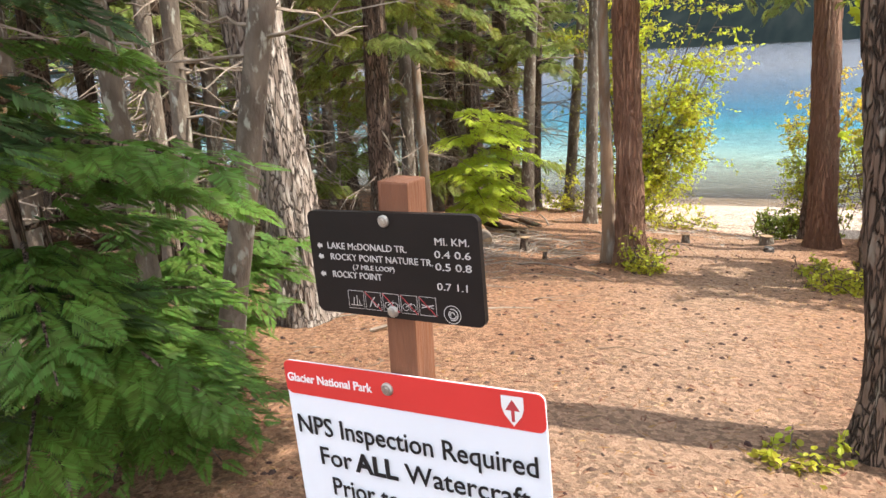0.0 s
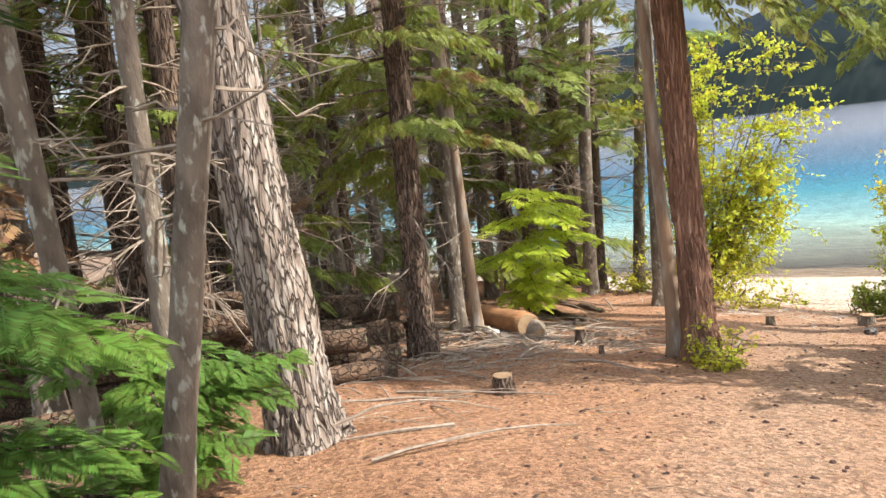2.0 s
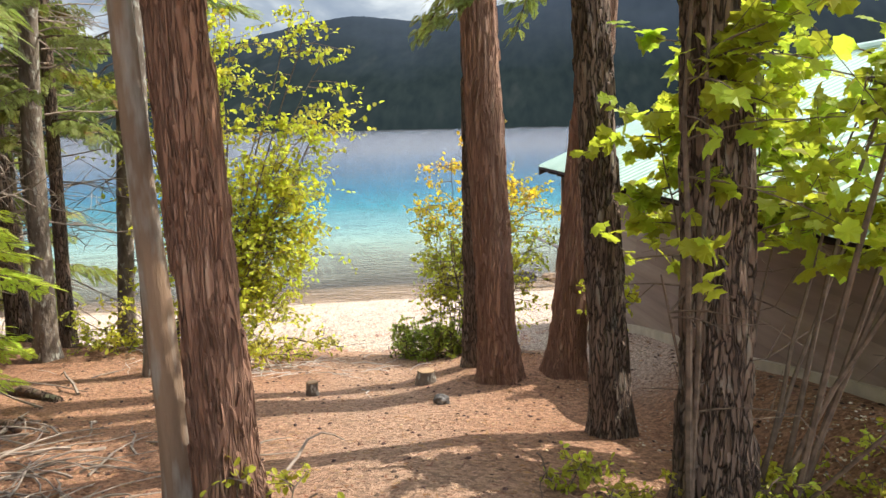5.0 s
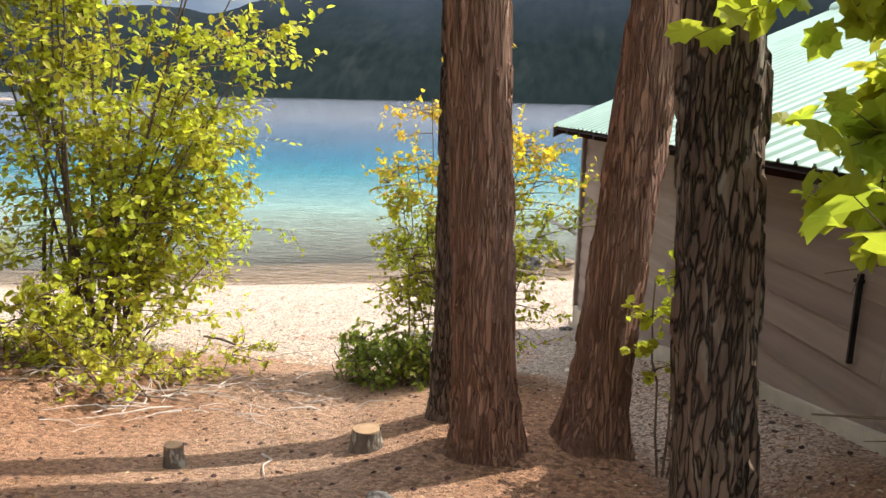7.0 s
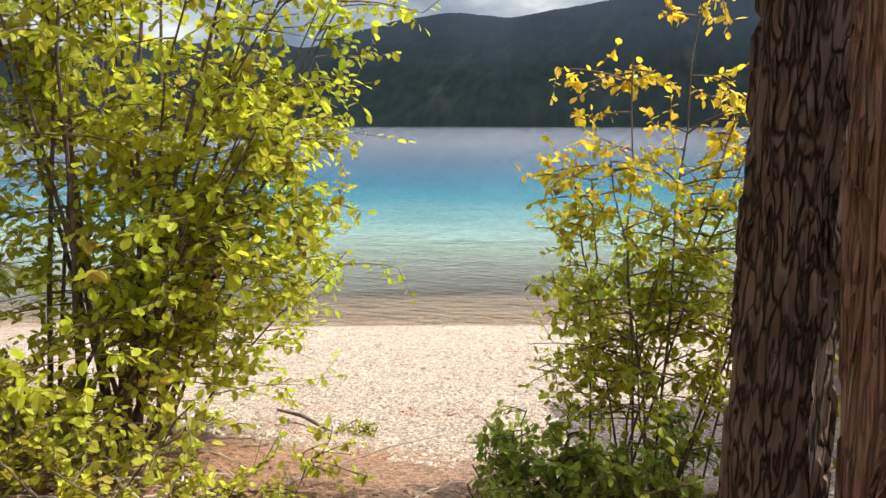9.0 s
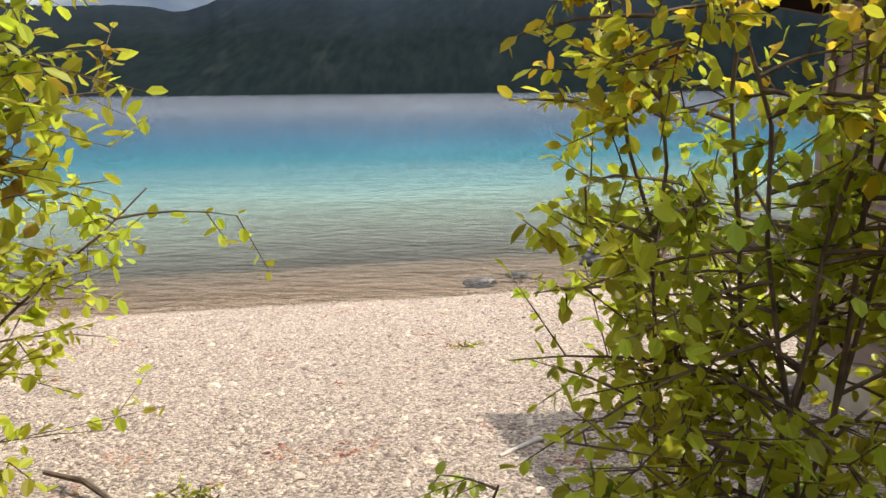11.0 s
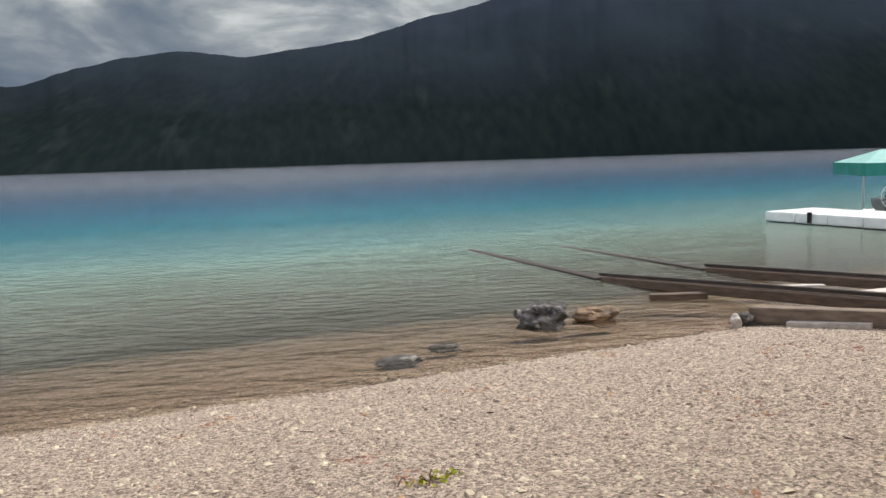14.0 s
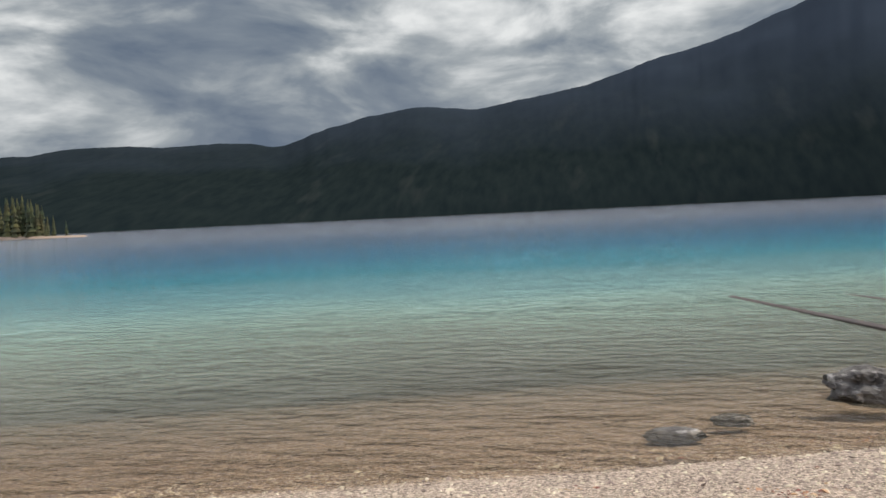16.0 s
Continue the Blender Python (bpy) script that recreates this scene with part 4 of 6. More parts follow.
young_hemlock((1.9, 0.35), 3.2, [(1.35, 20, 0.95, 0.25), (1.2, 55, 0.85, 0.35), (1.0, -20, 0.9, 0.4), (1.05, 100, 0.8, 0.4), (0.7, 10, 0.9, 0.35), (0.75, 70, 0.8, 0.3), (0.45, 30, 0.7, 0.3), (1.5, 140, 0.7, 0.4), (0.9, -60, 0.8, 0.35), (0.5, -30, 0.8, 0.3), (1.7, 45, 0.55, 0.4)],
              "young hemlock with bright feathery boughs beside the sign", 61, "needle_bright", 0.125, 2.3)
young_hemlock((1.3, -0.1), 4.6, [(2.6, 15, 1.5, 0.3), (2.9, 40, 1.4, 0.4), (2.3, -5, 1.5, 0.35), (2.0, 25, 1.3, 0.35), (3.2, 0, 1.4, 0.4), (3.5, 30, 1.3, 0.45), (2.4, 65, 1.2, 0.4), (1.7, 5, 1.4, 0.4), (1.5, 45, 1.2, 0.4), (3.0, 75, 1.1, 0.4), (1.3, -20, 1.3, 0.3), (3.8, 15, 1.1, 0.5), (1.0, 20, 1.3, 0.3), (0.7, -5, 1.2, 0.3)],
              "hemlock with shade-coloured drooping boughs near the sign", 62, "needle_shaded", 0.14, 2.1)
# looks sunlit through its needle colour
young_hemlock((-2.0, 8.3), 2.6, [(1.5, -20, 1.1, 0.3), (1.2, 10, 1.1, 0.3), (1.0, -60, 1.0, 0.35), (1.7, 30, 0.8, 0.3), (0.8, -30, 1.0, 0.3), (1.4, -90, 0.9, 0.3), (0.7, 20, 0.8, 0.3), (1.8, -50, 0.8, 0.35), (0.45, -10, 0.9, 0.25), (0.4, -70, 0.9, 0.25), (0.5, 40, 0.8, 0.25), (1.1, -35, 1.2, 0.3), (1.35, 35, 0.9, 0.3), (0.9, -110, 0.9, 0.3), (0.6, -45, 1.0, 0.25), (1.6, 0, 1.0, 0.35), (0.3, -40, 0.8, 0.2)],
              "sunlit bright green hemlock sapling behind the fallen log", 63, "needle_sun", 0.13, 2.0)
young_hemlock((0.72, 1.62), 1.3, [(0.62, 62, 0.85, 0.1), (0.55, 45, 0.75, 0.2), (0.5, 80, 0.7, 0.15), (0.45, 20, 0.7, 0.25), (0.7, -10, 0.7, 0.3), (0.6, -40, 0.7, 0.3), (0.35, 0, 0.65, 0.2), (0.8, 30, 0.6, 0.25), (0.9, -60, 0.55, 0.3), (0.3, -30, 0.6, 0.2)],
              "low hemlock sapling with sunlit boughs at the foot of the fir", 65, "needle_bright", 0.12, 2.2)
young_hemlock((1.95, 0.72), 0.8, [(0.5, 10, 0.55, 0.5), (0.42, 45, 0.5, 0.5), (0.4, -25, 0.55, 0.45), (0.55, 70, 0.45, 0.5), (0.3, 20, 0.5, 0.4), (0.28, -50, 0.5, 0.4), (0.6, -10, 0.4, 0.5), (0.2, 0, 0.45, 0.3)],
              "small bright hemlock seedling low on the needle floor", 66, "needle_bright", 0.1, 2.4)
young_hemlock((1.5, 0.6), 1.1, [(0.6, 10, 0.7, 0.5), (0.5, 50, 0.6, 0.5), (0.4, -25, 0.7, 0.45), (0.7, 90, 0.6, 0.5), (0.3, 30, 0.6, 0.4), (0.35, -60, 0.6, 0.4), (0.8, -5, 0.5, 0.5), (0.25, 60, 0.5, 0.3)],
              "little shade-coloured hemlock under the taller boughs", 67, "needle_shaded", 0.11, 2.2)
young_hemlock((-0.6, 0.1), 2.4, [(1.2, 20, 1.1, 0.3), (1.0, 60, 1.0, 0.3), (0.8, 100, 1.0, 0.3), (0.6, -10, 1.0, 0.3), (1.4, 140, 0.9, 0.3), (0.9, 200, 0.9, 0.3), (1.5, -40, 0.9, 0.3)],
              "low hemlock in a patch of sun in the wood", 64, "needle_bright", 0.15, 1.8)


# ---- shrubs ----
def shrub(name, at, stems, label, leaf_mat, leaf, leaves, seed, stem_mat="stem", spread=0.25, template="leaf", hang=0.4, floor=-9.0, top_mat=None, top_z=9.0, twig_len=0.5, twigs=9, low=0.3, category="shrub", r=0.014, clear=0.42, over=1.95, gap=0.0):
    """Many-stemmed shrub. stems: (dx, dy, height, lean x, lean y, bow); leaves sit along forked twigs."""
    rng = np.random.default_rng(seed)
    t = thing(name, (*at, gz(*at)), label, category)
    wood, green, gold = Soup(), Soup(), Soup()
    tv, tf = (MAPLE_V, MAPLE_F) if template == "maple" else (LEAF_V, LEAF_F)
    spots_, dirs_ = [], []
    for dx, dy, h, lx, ly, bow in stems:
        u = np.linspace(0, 1, 9)
        base = np.array([dx, dy, gz(at[0] + dx, at[1] + dy) - gz(*at) - 0.05])
        pts = base + np.stack([lx * u + bow * u ** 2 * lx, ly * u + bow * u ** 2 * ly, h * (u - 0.12 * abs(bow) * u ** 2)], 1) + rng.normal(0, 0.02, (9, 3)) * u[:, None]
        near = (off_camera_line(pts + [*at, 0.0]) < clear + gap) & (pts[:, 2] < over + 0.9)
        if near.any():
            k = int(np.argmax(near))
            if k < 4:
                continue
            pts = np.stack([np.interp(np.linspace(0, k - 1, 9), np.arange(k), pts[:k, c]) for c in range(3)], 1)
        part("stem", _tube(pts, np.linspace(r * (0.7 + 0.25 * h), 0.004, 9), 6), M[stem_mat], t)
        for _ in range(twigs):
            k = low + (1 - low) * rng.random() ** 0.8
            i = min(int(k * 8), 7)
            p = pts[i] + (pts[i + 1] - pts[i]) * (k * 8 - i)
            az = rng.random() * 2 * math.pi
            d = np.array([math.cos(az), math.sin(az), rng.uniform(-0.1, 0.6)]) + 0.4 * np.array([lx, ly, 0]) / (abs(lx) + abs(ly) + 0.3)
            L = twig_len * rng.uniform(0.5, 1.3) * (1.15 - 0.5 * k)
            q = p + d * L * np.linspace(0, 1, 5)[:, None] - np.array([0, 0, 0.22]) * L * (np.linspace(0, 1, 5) ** 2)[:, None]
            if off_camera_line(q + [*at, 0.0]).min() < clear + 0.08 and q[:, 2].min() < over + 0.6:
                continue
            wood.tube(q, np.linspace(0.006, 0.0018, 5), 4, False)
            for _ in range(3):
                j = rng.integers(1, 5)
                e = d * 0.5 + rng.normal(0, 0.6, 3)
                q2 = q[j] + e * L * 0.45 * np.linspace(0, 1, 3)[:, None]
                if off_camera_line(q2 + [*at, 0.0]).min() < clear + 0.04 and q2[:, 2].min() < over + 0.6:
                    continue
                wood.tube(q2, [0.003, 0.0022, 0.0012], 3, False)
                for w in np.linspace(0.2, 1, leaves):
                    spots_.append(q2[0] + (q2[2] - q2[0]) * w)
                    dirs_.append(e * 0.4 + rng.normal(0, 0.8, 3) + np.array([0, 0, -hang]))
            for w in np.linspace(0.3, 1, leaves):
                spots_.append(q[0] + (q[4] - q[0]) * w + rng.normal(0, 0.01, 3))
                dirs_.append(d * 0.4 + rng.normal(0, 0.8, 3) + np.array([0, 0, -hang]))
    spots_, dirs_ = np.array(spots_), np.array(dirs_)
    far = (off_camera_line(spots_ + [*at, 0.0]) > clear) | (spots_[:, 2] > over)
    far &= spots_[:, 2] > floor
    spots_, dirs_ = spots_[far], dirs_[far]
    ups = np.tile([0.1, 0.0, 1.0], (len(spots_), 1)) + rng.normal(0, 0.45, (len(spots_), 3))
    turns, sizes = frames_of(dirs_, ups), rng.uniform(0.6, 1.25, len(spots_)) * leaf
    high = spots_[:, 2] + rng.normal(0, 0.25, len(spots_)) > top_z
    green.scatter(tv, tf, spots_[~high], turns[~high], sizes[~high])
    tagged(part("branching", wood, M[stem_mat], t), kind="stuff")
    part("foliage", green, M[leaf_mat], t)
    if high.any():
        gold.scatter(tv, tf, spots_[high], turns[high], sizes[high])
        part("foliage", gold, M[top_mat], t, "autumn-yellow leaves")
    return t


def _tube(pts, radii, seg):
    s = Soup()
    s.tube(pts, radii, seg)
    return s


rs = np.random.default_rng(5)
alder_stems = [(rs.uniform(-0.6, 0.5), rs.uniform(-0.4, 0.5), rs.uniform(2.8, 4.9), rs.uniform(-0.7, 1.6), rs.uniform(-0.4, 0.4), rs.uniform(0.05, 0.3)) for _ in range(22)]
alder_stems += [(0.2, -0.2, 1.7, 0.75, -0.4, 0.4), (0.1, -0.1, 2.3, 0.95, -0.2, 0.4), (0.1, 0.2, 2.0, 1.0, 0.2, 0.4), (0.2, 0.5, 1.6, 0.9, 0.7, 0.4), (-0.1, -0.4, 1.0, 0.6, -0.8, 0.4)]
alder_stems += [(rs.uniform(-0.1, 0.4), rs.uniform(-0.3, 0.6), rs.uniform(2.4, 3.6), rs.uniform(0.9, 1.45), rs.uniform(-0.3, 0.6), rs.uniform(0.15, 0.35)) for _ in range(7)]
shrub("alder", (-1.5, 12.35), alder_stems, "tall alder clump with yellow-green leaves leaning over the beach gap", "leaf_alder", 0.07, 6, 71, twigs=20, twig_len=0.55, low=0.22, r=0.011, clear=0.3, gap=0.5)
shrub("low_shrub", (-0.9, 11.45), [(rs.uniform(-1.3, 1.0), rs.uniform(-0.6, 0.6), rs.uniform(0.25, 0.75), rs.uniform(-0.4, 0.4), rs.uniform(-0.4, 0.3), 0.4) for _ in range(30)],
      "low green undergrowth at the foot of the alders", "leaf_low", 0.055, 4, 72, twigs=7, twig_len=0.3, low=0.1, r=0.006, clear=0.3)
bush_stems = [(rs.uniform(-0.3, 0.5), rs.uniform(-0.12, 0.2), rs.uniform(1.3, 2.6), rs.uniform(-0.4, 0.6), rs.uniform(0.0, 0.25), rs.uniform(0.0, 0.4)) for _ in range(11)] + [(0.1, 0.0, 2.85, 0.1, 0.0, 0.1), (0.0, 0.1, 2.6, -0.1, 0.15, 0.1)]
shrub("bush", (1.93, 12.34), bush_stems, "leafy bush at the edge of the beach, yellowing at the top", "leaf_bush", 0.05, 7, 73, twigs=22, twig_len=0.46, top_mat="leaf_yellow", top_z=1.85, low=0.26, clear=0.38, r=0.0058, over=9.0)
shrub("low_shrub", (1.6, 12.3), [(rs.uniform(-0.65, 0.7), rs.uniform(-0.2, 0.3), rs.uniform(0.3, 0.7), rs.uniform(-0.3, 0.3), rs.uniform(-0.3, 0.2), 0.3) for _ in range(30)],
      "dark green low bushes on the bank", "leaf_bank", 0.052, 5, 74, twigs=8, twig_len=0.26, low=0.1, r=0.005, clear=0.15)
maple_stems = [(-0.15, 0.0, 2.7, 0.0, 0.1, 0.3), (0.1, 0.1, 2.3, 0.45, 0.35, 0.3), (0.0, 0.15, 2.5, 0.15, 0.5, 0.3), (0.05, -0.1, 2.9, 1.2, -0.1, 0.2), (-0.1, -0.12, 3.1, -0.1, 0.0, 0.3), (0.3, 0.1, 4.1, 1.0, 0.2, 0.2), (0.2, -0.1, 4.0, 0.5, -0.2, 0.3), (0.2, 0.1, 3.2, 0.7, 0.6, 0.3),
               (0.2, -0.05, 3.4, 0.9, -0.2, 0.2), (0.1, 0.2, 2.5, 1.0, 0.9, 0.3), (-0.15, -0.1, 2.6, -0.55, -0.35, 0.1), (0.15, -0.1, 1.9, 1.1, -0.6, 0.2)]
maple_stems += [(-0.3, -0.28, 3.9, -0.1, 0.1, 0.05), (-0.28, -0.2, 3.4, 0.0, -0.1, 0.1)]
shrub("vine_maple", (3.92, 6.85), maple_stems, "vine maple with broad backlit yellow-green leaves around a trunk", "leaf_maple", 0.10, 4, 75, twigs=13, twig_len=0.6, template="maple", low=0.42, r=0.011, clear=0.75, floor=1.2, over=1.85)
shrub("vine_maple", (3.98, 7.6), [(0, 0, 2.2, -0.25, 0.45, 0.2), (0.05, 0.1, 1.9, 0.0, 0.6, 0.2), (0.1, 0.0, 2.5, 0.15, 0.4, 0.2), (0.0, 0.1, 2.6, -0.15, 0.35, 0.1), (0.12, 0.05, 2.1, 0.35, 0.5, 0.2)],
      "young vine maple with backlit lobed leaves between two trunks", "leaf_maple", 0.10, 4, 77, twigs=13, twig_len=0.4, template="maple", low=0.66, r=0.008, clear=1.1, floor=1.3, over=9.0)
shrub("maple_sapling", (3.55, 10.0), [(0, 0, 1.4, 0.05, 0.0, 0.2), (0.02, 0.0, 1.1, 0.15, 0.05, 0.2), (-0.02, 0.0, 1.2, -0.1, 0.0, 0.2)], "small maple sapling beside the boathouse wall", "leaf_alder", 0.05, 3, 76, twigs=8, twig_len=0.18, template="maple", low=0.45, r=0.008)
for at, n, sz, sd in (((3.35, 6.35), 18, 0.55, 81), ((4.5, 6.9), 20, 0.7, 82), ((4.08, 2.3), 3, 0.09, 83), ((1.68, 6.15), 5, 0.15, 84), ((3.0, 7.0), 8, 0.35, 85)):
    shrub("low_shrub", at, [(rs.uniform(-sz, sz), rs.uniform(-sz * 0.5, sz * 0.5), rs.uniform(0.1, 0.32) * (0.45 if sd == 83 else 1), rs.uniform(-0.15, 0.15), rs.uniform(-0.15, 0.15), 0.3) for _ in range(n)],
          "patch of low yellow-green plants", "leaf_low", 0.04, 5, sd, twigs=7, twig_len=0.16, low=0.1, r=0.004)
shrub("low_shrub", (1.72, 6.2), [(rs.uniform(-0.2, 0.15), rs.uniform(-0.12, 0.1), rs.uniform(0.15, 0.42), rs.uniform(-0.1, 0.15), rs.uniform(-0.15, 0.0), 0.2) for _ in range(4)],
      "leafy shoots growing at the foot of a trunk", "leaf_low", 0.045, 3, 86, twigs=6, twig_len=0.16, low=0.2, r=0.004)
for at, sd in (((3.35, 16.5), 91), ((0.9, 16.85), 92), ((-0.2, 13.6), 93)):
    shrub("beach_plant", at, [(rs.uniform(-0.12, 0.12), rs.uniform(-0.05, 0.05), rs.uniform(0.05, 0.12), rs.uniform(-0.08, 0.08), rs.uniform(-0.05, 0.05), 0.3) for _ in range(7)],
          "small yellow-green plant growing in the pebbles", "leaf_low", 0.028, 3, sd, twigs=3, twig_len=0.07, low=0.2, r=0.003, category="plant")


# ---- fallen wood, stumps, stones ----
def log(name, a, b, r0, r1, bark, label, seed=1, cut=False, lift=0.0, category="log"):
    rng = np.random.default_rng(seed)
    a, b = np.array([*a, gz(*a) + r0 * 0.8 + lift]), np.array([*b, gz(*b) + r1 * 0.8 + lift])
    t = thing(name, tuple(a), label, category)
    u = np.linspace(0, 1, 14)[:, None]
    pts = (b - a) * u + rng.normal(0, 0.012, (14, 3))
    s = Soup()
    s.tube(pts, np.linspace(r0, r1, 14) * rng.uniform(0.93, 1.07, 14), 14)
    part("trunk", s, M[bark], t, smooth=True)
    if cut:
        d = (a - b) / np.linalg.norm(a - b)
        c = Soup()
        c.tube([d * 0.002, d * 0.012], [r0 * 0.93, r0 * 0.9], 18)
        part("cut_face", c, M["wood_cut"], t, "pale sawn end")
    return t


log("fallen_log", (-0.82, 6.75), (-2.7, 7.6), 0.15, 0.13, "wood_orange", "fallen log with stripped orange wood and a sawn end", 1, True)
log("fallen_log", (-0.55, 6.55), (-0.85, 6.95), 0.10, 0.09, "wood_grey", "short sawn log lying by the fallen trunk", 2, True)
log("fallen_log", (-1.15, 6.55), (-1.42, 6.62), 0.045, 0.045, "wood_white", "short bleached piece of wood", 3)
for i, (a, b, r, lift) in enumerate([((-1.0, 4.9), (-3.0, 1.2), 0.13, 0.0), ((-1.4, 5.2), (-3.6, 1.6), 0.12, 0.02), ((-1.15, 4.6), (-3.1, 0.9), 0.10, 0.24), ((-1.7, 4.9), (-3.9, 1.3), 0.11, 0.26), ((-0.6, 4.5), (-2.5, 0.6), 0.09, 0.0),
                                     ((-1.5, 4.3), (-3.4, 0.4), 0.09, 0.5), ((-2.6, 8.8), (-0.9, 8.0), 0.05, 0.0), ((-3.0, 9.5), (-1.2, 8.9), 0.06, 0.0), ((-2.1, 5.9), (-4.4, 4.4), 0.12, 0.0), ((-2.0, 6.3), (-4.6, 5.2), 0.10, 0.1),
                                     ((-1.25, 5.0), (-4.3, 2.6), 0.17, 0.12), ((-1.5, 5.35), (-4.8, 3.3), 0.15, 0.42), ((-0.75, 4.35), (-3.6, 1.7), 0.11, 0.3), ((-0.9, 3.9), (-3.2, 0.9), 0.13, 0.55), ((-1.3, 3.6), (-3.9, 2.9), 0.09, 0.75)]):
    log("fallen_log", a, b, r, r * 0.75, "bark_log", "brown rotting trunk in the pile of deadfall", 10 + i, lift=lift)


def sticks(name, centre, spread, count, length, label, seed, mat="twig", r=0.01):
    rng = np.random.default_rng(seed)
    s = Soup()
    for _ in range(count):
        x, y = centre[0] + rng.normal(0, spread[0]), centre[1] + rng.normal(0, spread[1])
        az, L = rng.random() * math.pi * 2, length * rng.uniform(0.3, 1.2)
        e = np.array([math.cos(az), math.sin(az)])
        u = np.linspace(0, 1, 6)
        lift = rng.uniform(0, 0.12) * rng.random() * length
        px, py = x + e[0] * L * u, y + e[1] * L * u
        pts = np.stack([px, py, ground_z(px, py) + 0.008 + lift * np.sin(u * 3.1)], 1) + rng.normal(0, 0.012, (6, 3)) * [1, 1, 0.2]
        s.tube(pts, np.linspace(r * rng.uniform(0.4, 1.2), r * 0.25, 6), 5, False)
    return tagged(part(name, s, M[mat]), label, "branches", kind="stuff")


sticks("dry_sticks", (-1.1, 6.7), (0.9, 0.7), 300, 0.8, "tangle of dry grey sticks round the fallen log", 1, r=0.012)
sticks("dry_sticks", (-0.7, 5.3), (0.8, 0.8), 170, 0.7, "dry twigs on the needle floor", 2, r=0.008)
sticks("dry_sticks", (-0.4, 11.2), (0.8, 0.45), 120, 0.6, "bleached sticks along the bank", 3, "wood_white", r=0.006)
sticks("dry_sticks", (1.3, 2.9), (0.9, 0.8), 26, 0.55, "thin dry sticks beside the trail", 4, "bark_pale", r=0.005)
sticks("dry_sticks", (2.0, 12.4), (0.7, 0.2), 40, 0.35, "litter of twigs under the bush", 5, r=0.005)
sticks("dry_sticks", (-3.5, 4.5), (2.2, 2.6), 260, 1.5, "deadfall branches on the floor of the wood", 6, r=0.016)
s_ = Soup()
s_.tube([[-0.95, 13.75, gz(-0.95, 13.75) + 0.06], [-0.7, 13.68, gz(-0.7, 13.68) + 0.05], [-0.45, 13.5, gz(-0.45, 13.5) + 0.03], [-0.32, 13.42, gz(-0.32, 13.42) + 0.02]], [0.012, 0.016, 0.013, 0.006], 7)
tagged(part("driftwood_stick", s_, M["stem"]), "dark bent stick lying on the beach", "branch")
s_ = Soup()
s_.tube([[1.25, 14.3, gz(1.25, 14.3) + 0.01], [1.45, 14.55, gz(1.45, 14.55) + 0.02], [1.62, 14.72, gz(1.62, 14.72) + 0.015]], [0.012, 0.014, 0.008], 7)
tagged(part("driftwood_stick", s_, M["wood_white"]), "bleached stick lying in the pebbles", "branch")


def stump(at, r, h, label, seed, bark="bark_grey"):
    rng = np.random.default_rng(seed)
    t = thing("stump", (*at, gz(*at)), label, "stump")
    s, c = Soup(), Soup()
    s.tube([[0, 0, -0.08], [0, 0, 0.02], [0, 0, h * 0.6], [0.004, 0, h]], [r * 1.35, r * 1.15, r, r * 0.97], 16, False)
    s.v[-1] *= rng.uniform(0.94, 1.06, (len(s.v[-1]), 1)) ** np.array([[1, 1, 0]])
    part("trunk", s, M[bark], t, smooth=True)
    c.tube([[0, 0, h - 0.012], [0, 0, h + 0.002]], [r * 0.95, r * 0.93], 16)
    part("cut_face", c, M["wood_cut"], t, "sawn top")
    return t


stump((0.80, 9.75), 0.055, 0.12, "small sawn stump on the trail", 1)
stump((1.83, 10.15), 0.09, 0.13, "sawn stump beside a trunk on the trail", 2)
stump((0.05, 6.55), 0.06, 0.17, "small old stump with moss", 3, "bark_dark")
stump((0.75, 4.45), 0.085, 0.13, "dark low stump in the needles", 4, "bark_dark")
stump((0.6, 6.1), 0.025, 0.1, "thin cut sapling stub", 5, "bark_dark")


def stone(name, at, size, mat, label, seed, z=None, lumpy=0.28):
    bm = bmesh.new()
    bmesh.ops.create_icosphere(bm, subdivisions=4, radius=1.0)
    for v in bm.verts:
        p = v.co.copy()
        k = 1 + lumpy * noise.noise(p * 1.3 + Vector((seed * 7.1, 0, 0))) + lumpy * 0.5 * noise.noise(p * 3.1 + Vector((0, seed * 3.3, 0)))
        k -= 0.16 * max(0, noise.noise(p * 1.9 + Vector((0, 0, seed))))
        wide = 1 / max(0.5, math.sqrt(max(0.0, 1 - p.z ** 2))) if p.z < 0 else 1.0
        v.co = Vector((p.x * size[0] * k * wide, p.y * size[1] * k * wide, p.z * size[2] * k))
    ob = part(name, bm_mesh(name, bm, False), M[mat])
    ob.location = (*at, gz(*at) + size[2] * 0.4 if z is None else z)
    return tagged(ob, label, "rock")


stone("boulder", (2.60, 21.85), (0.31, 0.25, 0.17), "rock", "pale-topped grey boulder at the water's edge", 2, 0.11, 0.4)
stone("boulder", (3.29, 21.97), (0.27, 0.19, 0.12), "rock_tan", "smaller brown boulder in the shallow water", 4, 0.06, 0.35)
stone("boulder", (0.82, 20.7), (0.22, 0.13, 0.05), "rock", "flat stone under the shallow water", 7, -0.03)
stone("boulder", (1.35, 21.2), (0.16, 0.1, 0.05), "rock", "flat stone under the shallow water", 8, -0.05)
stone("stone", (2.10, 9.3), (0.07, 0.05, 0.045), "rock", "dark fist-sized stone on the trail", 9)
stone("stone", (3.22, 15.62), (0.09, 0.06, 0.035), "rock", "dark stone at the corner of the boathouse", 10)


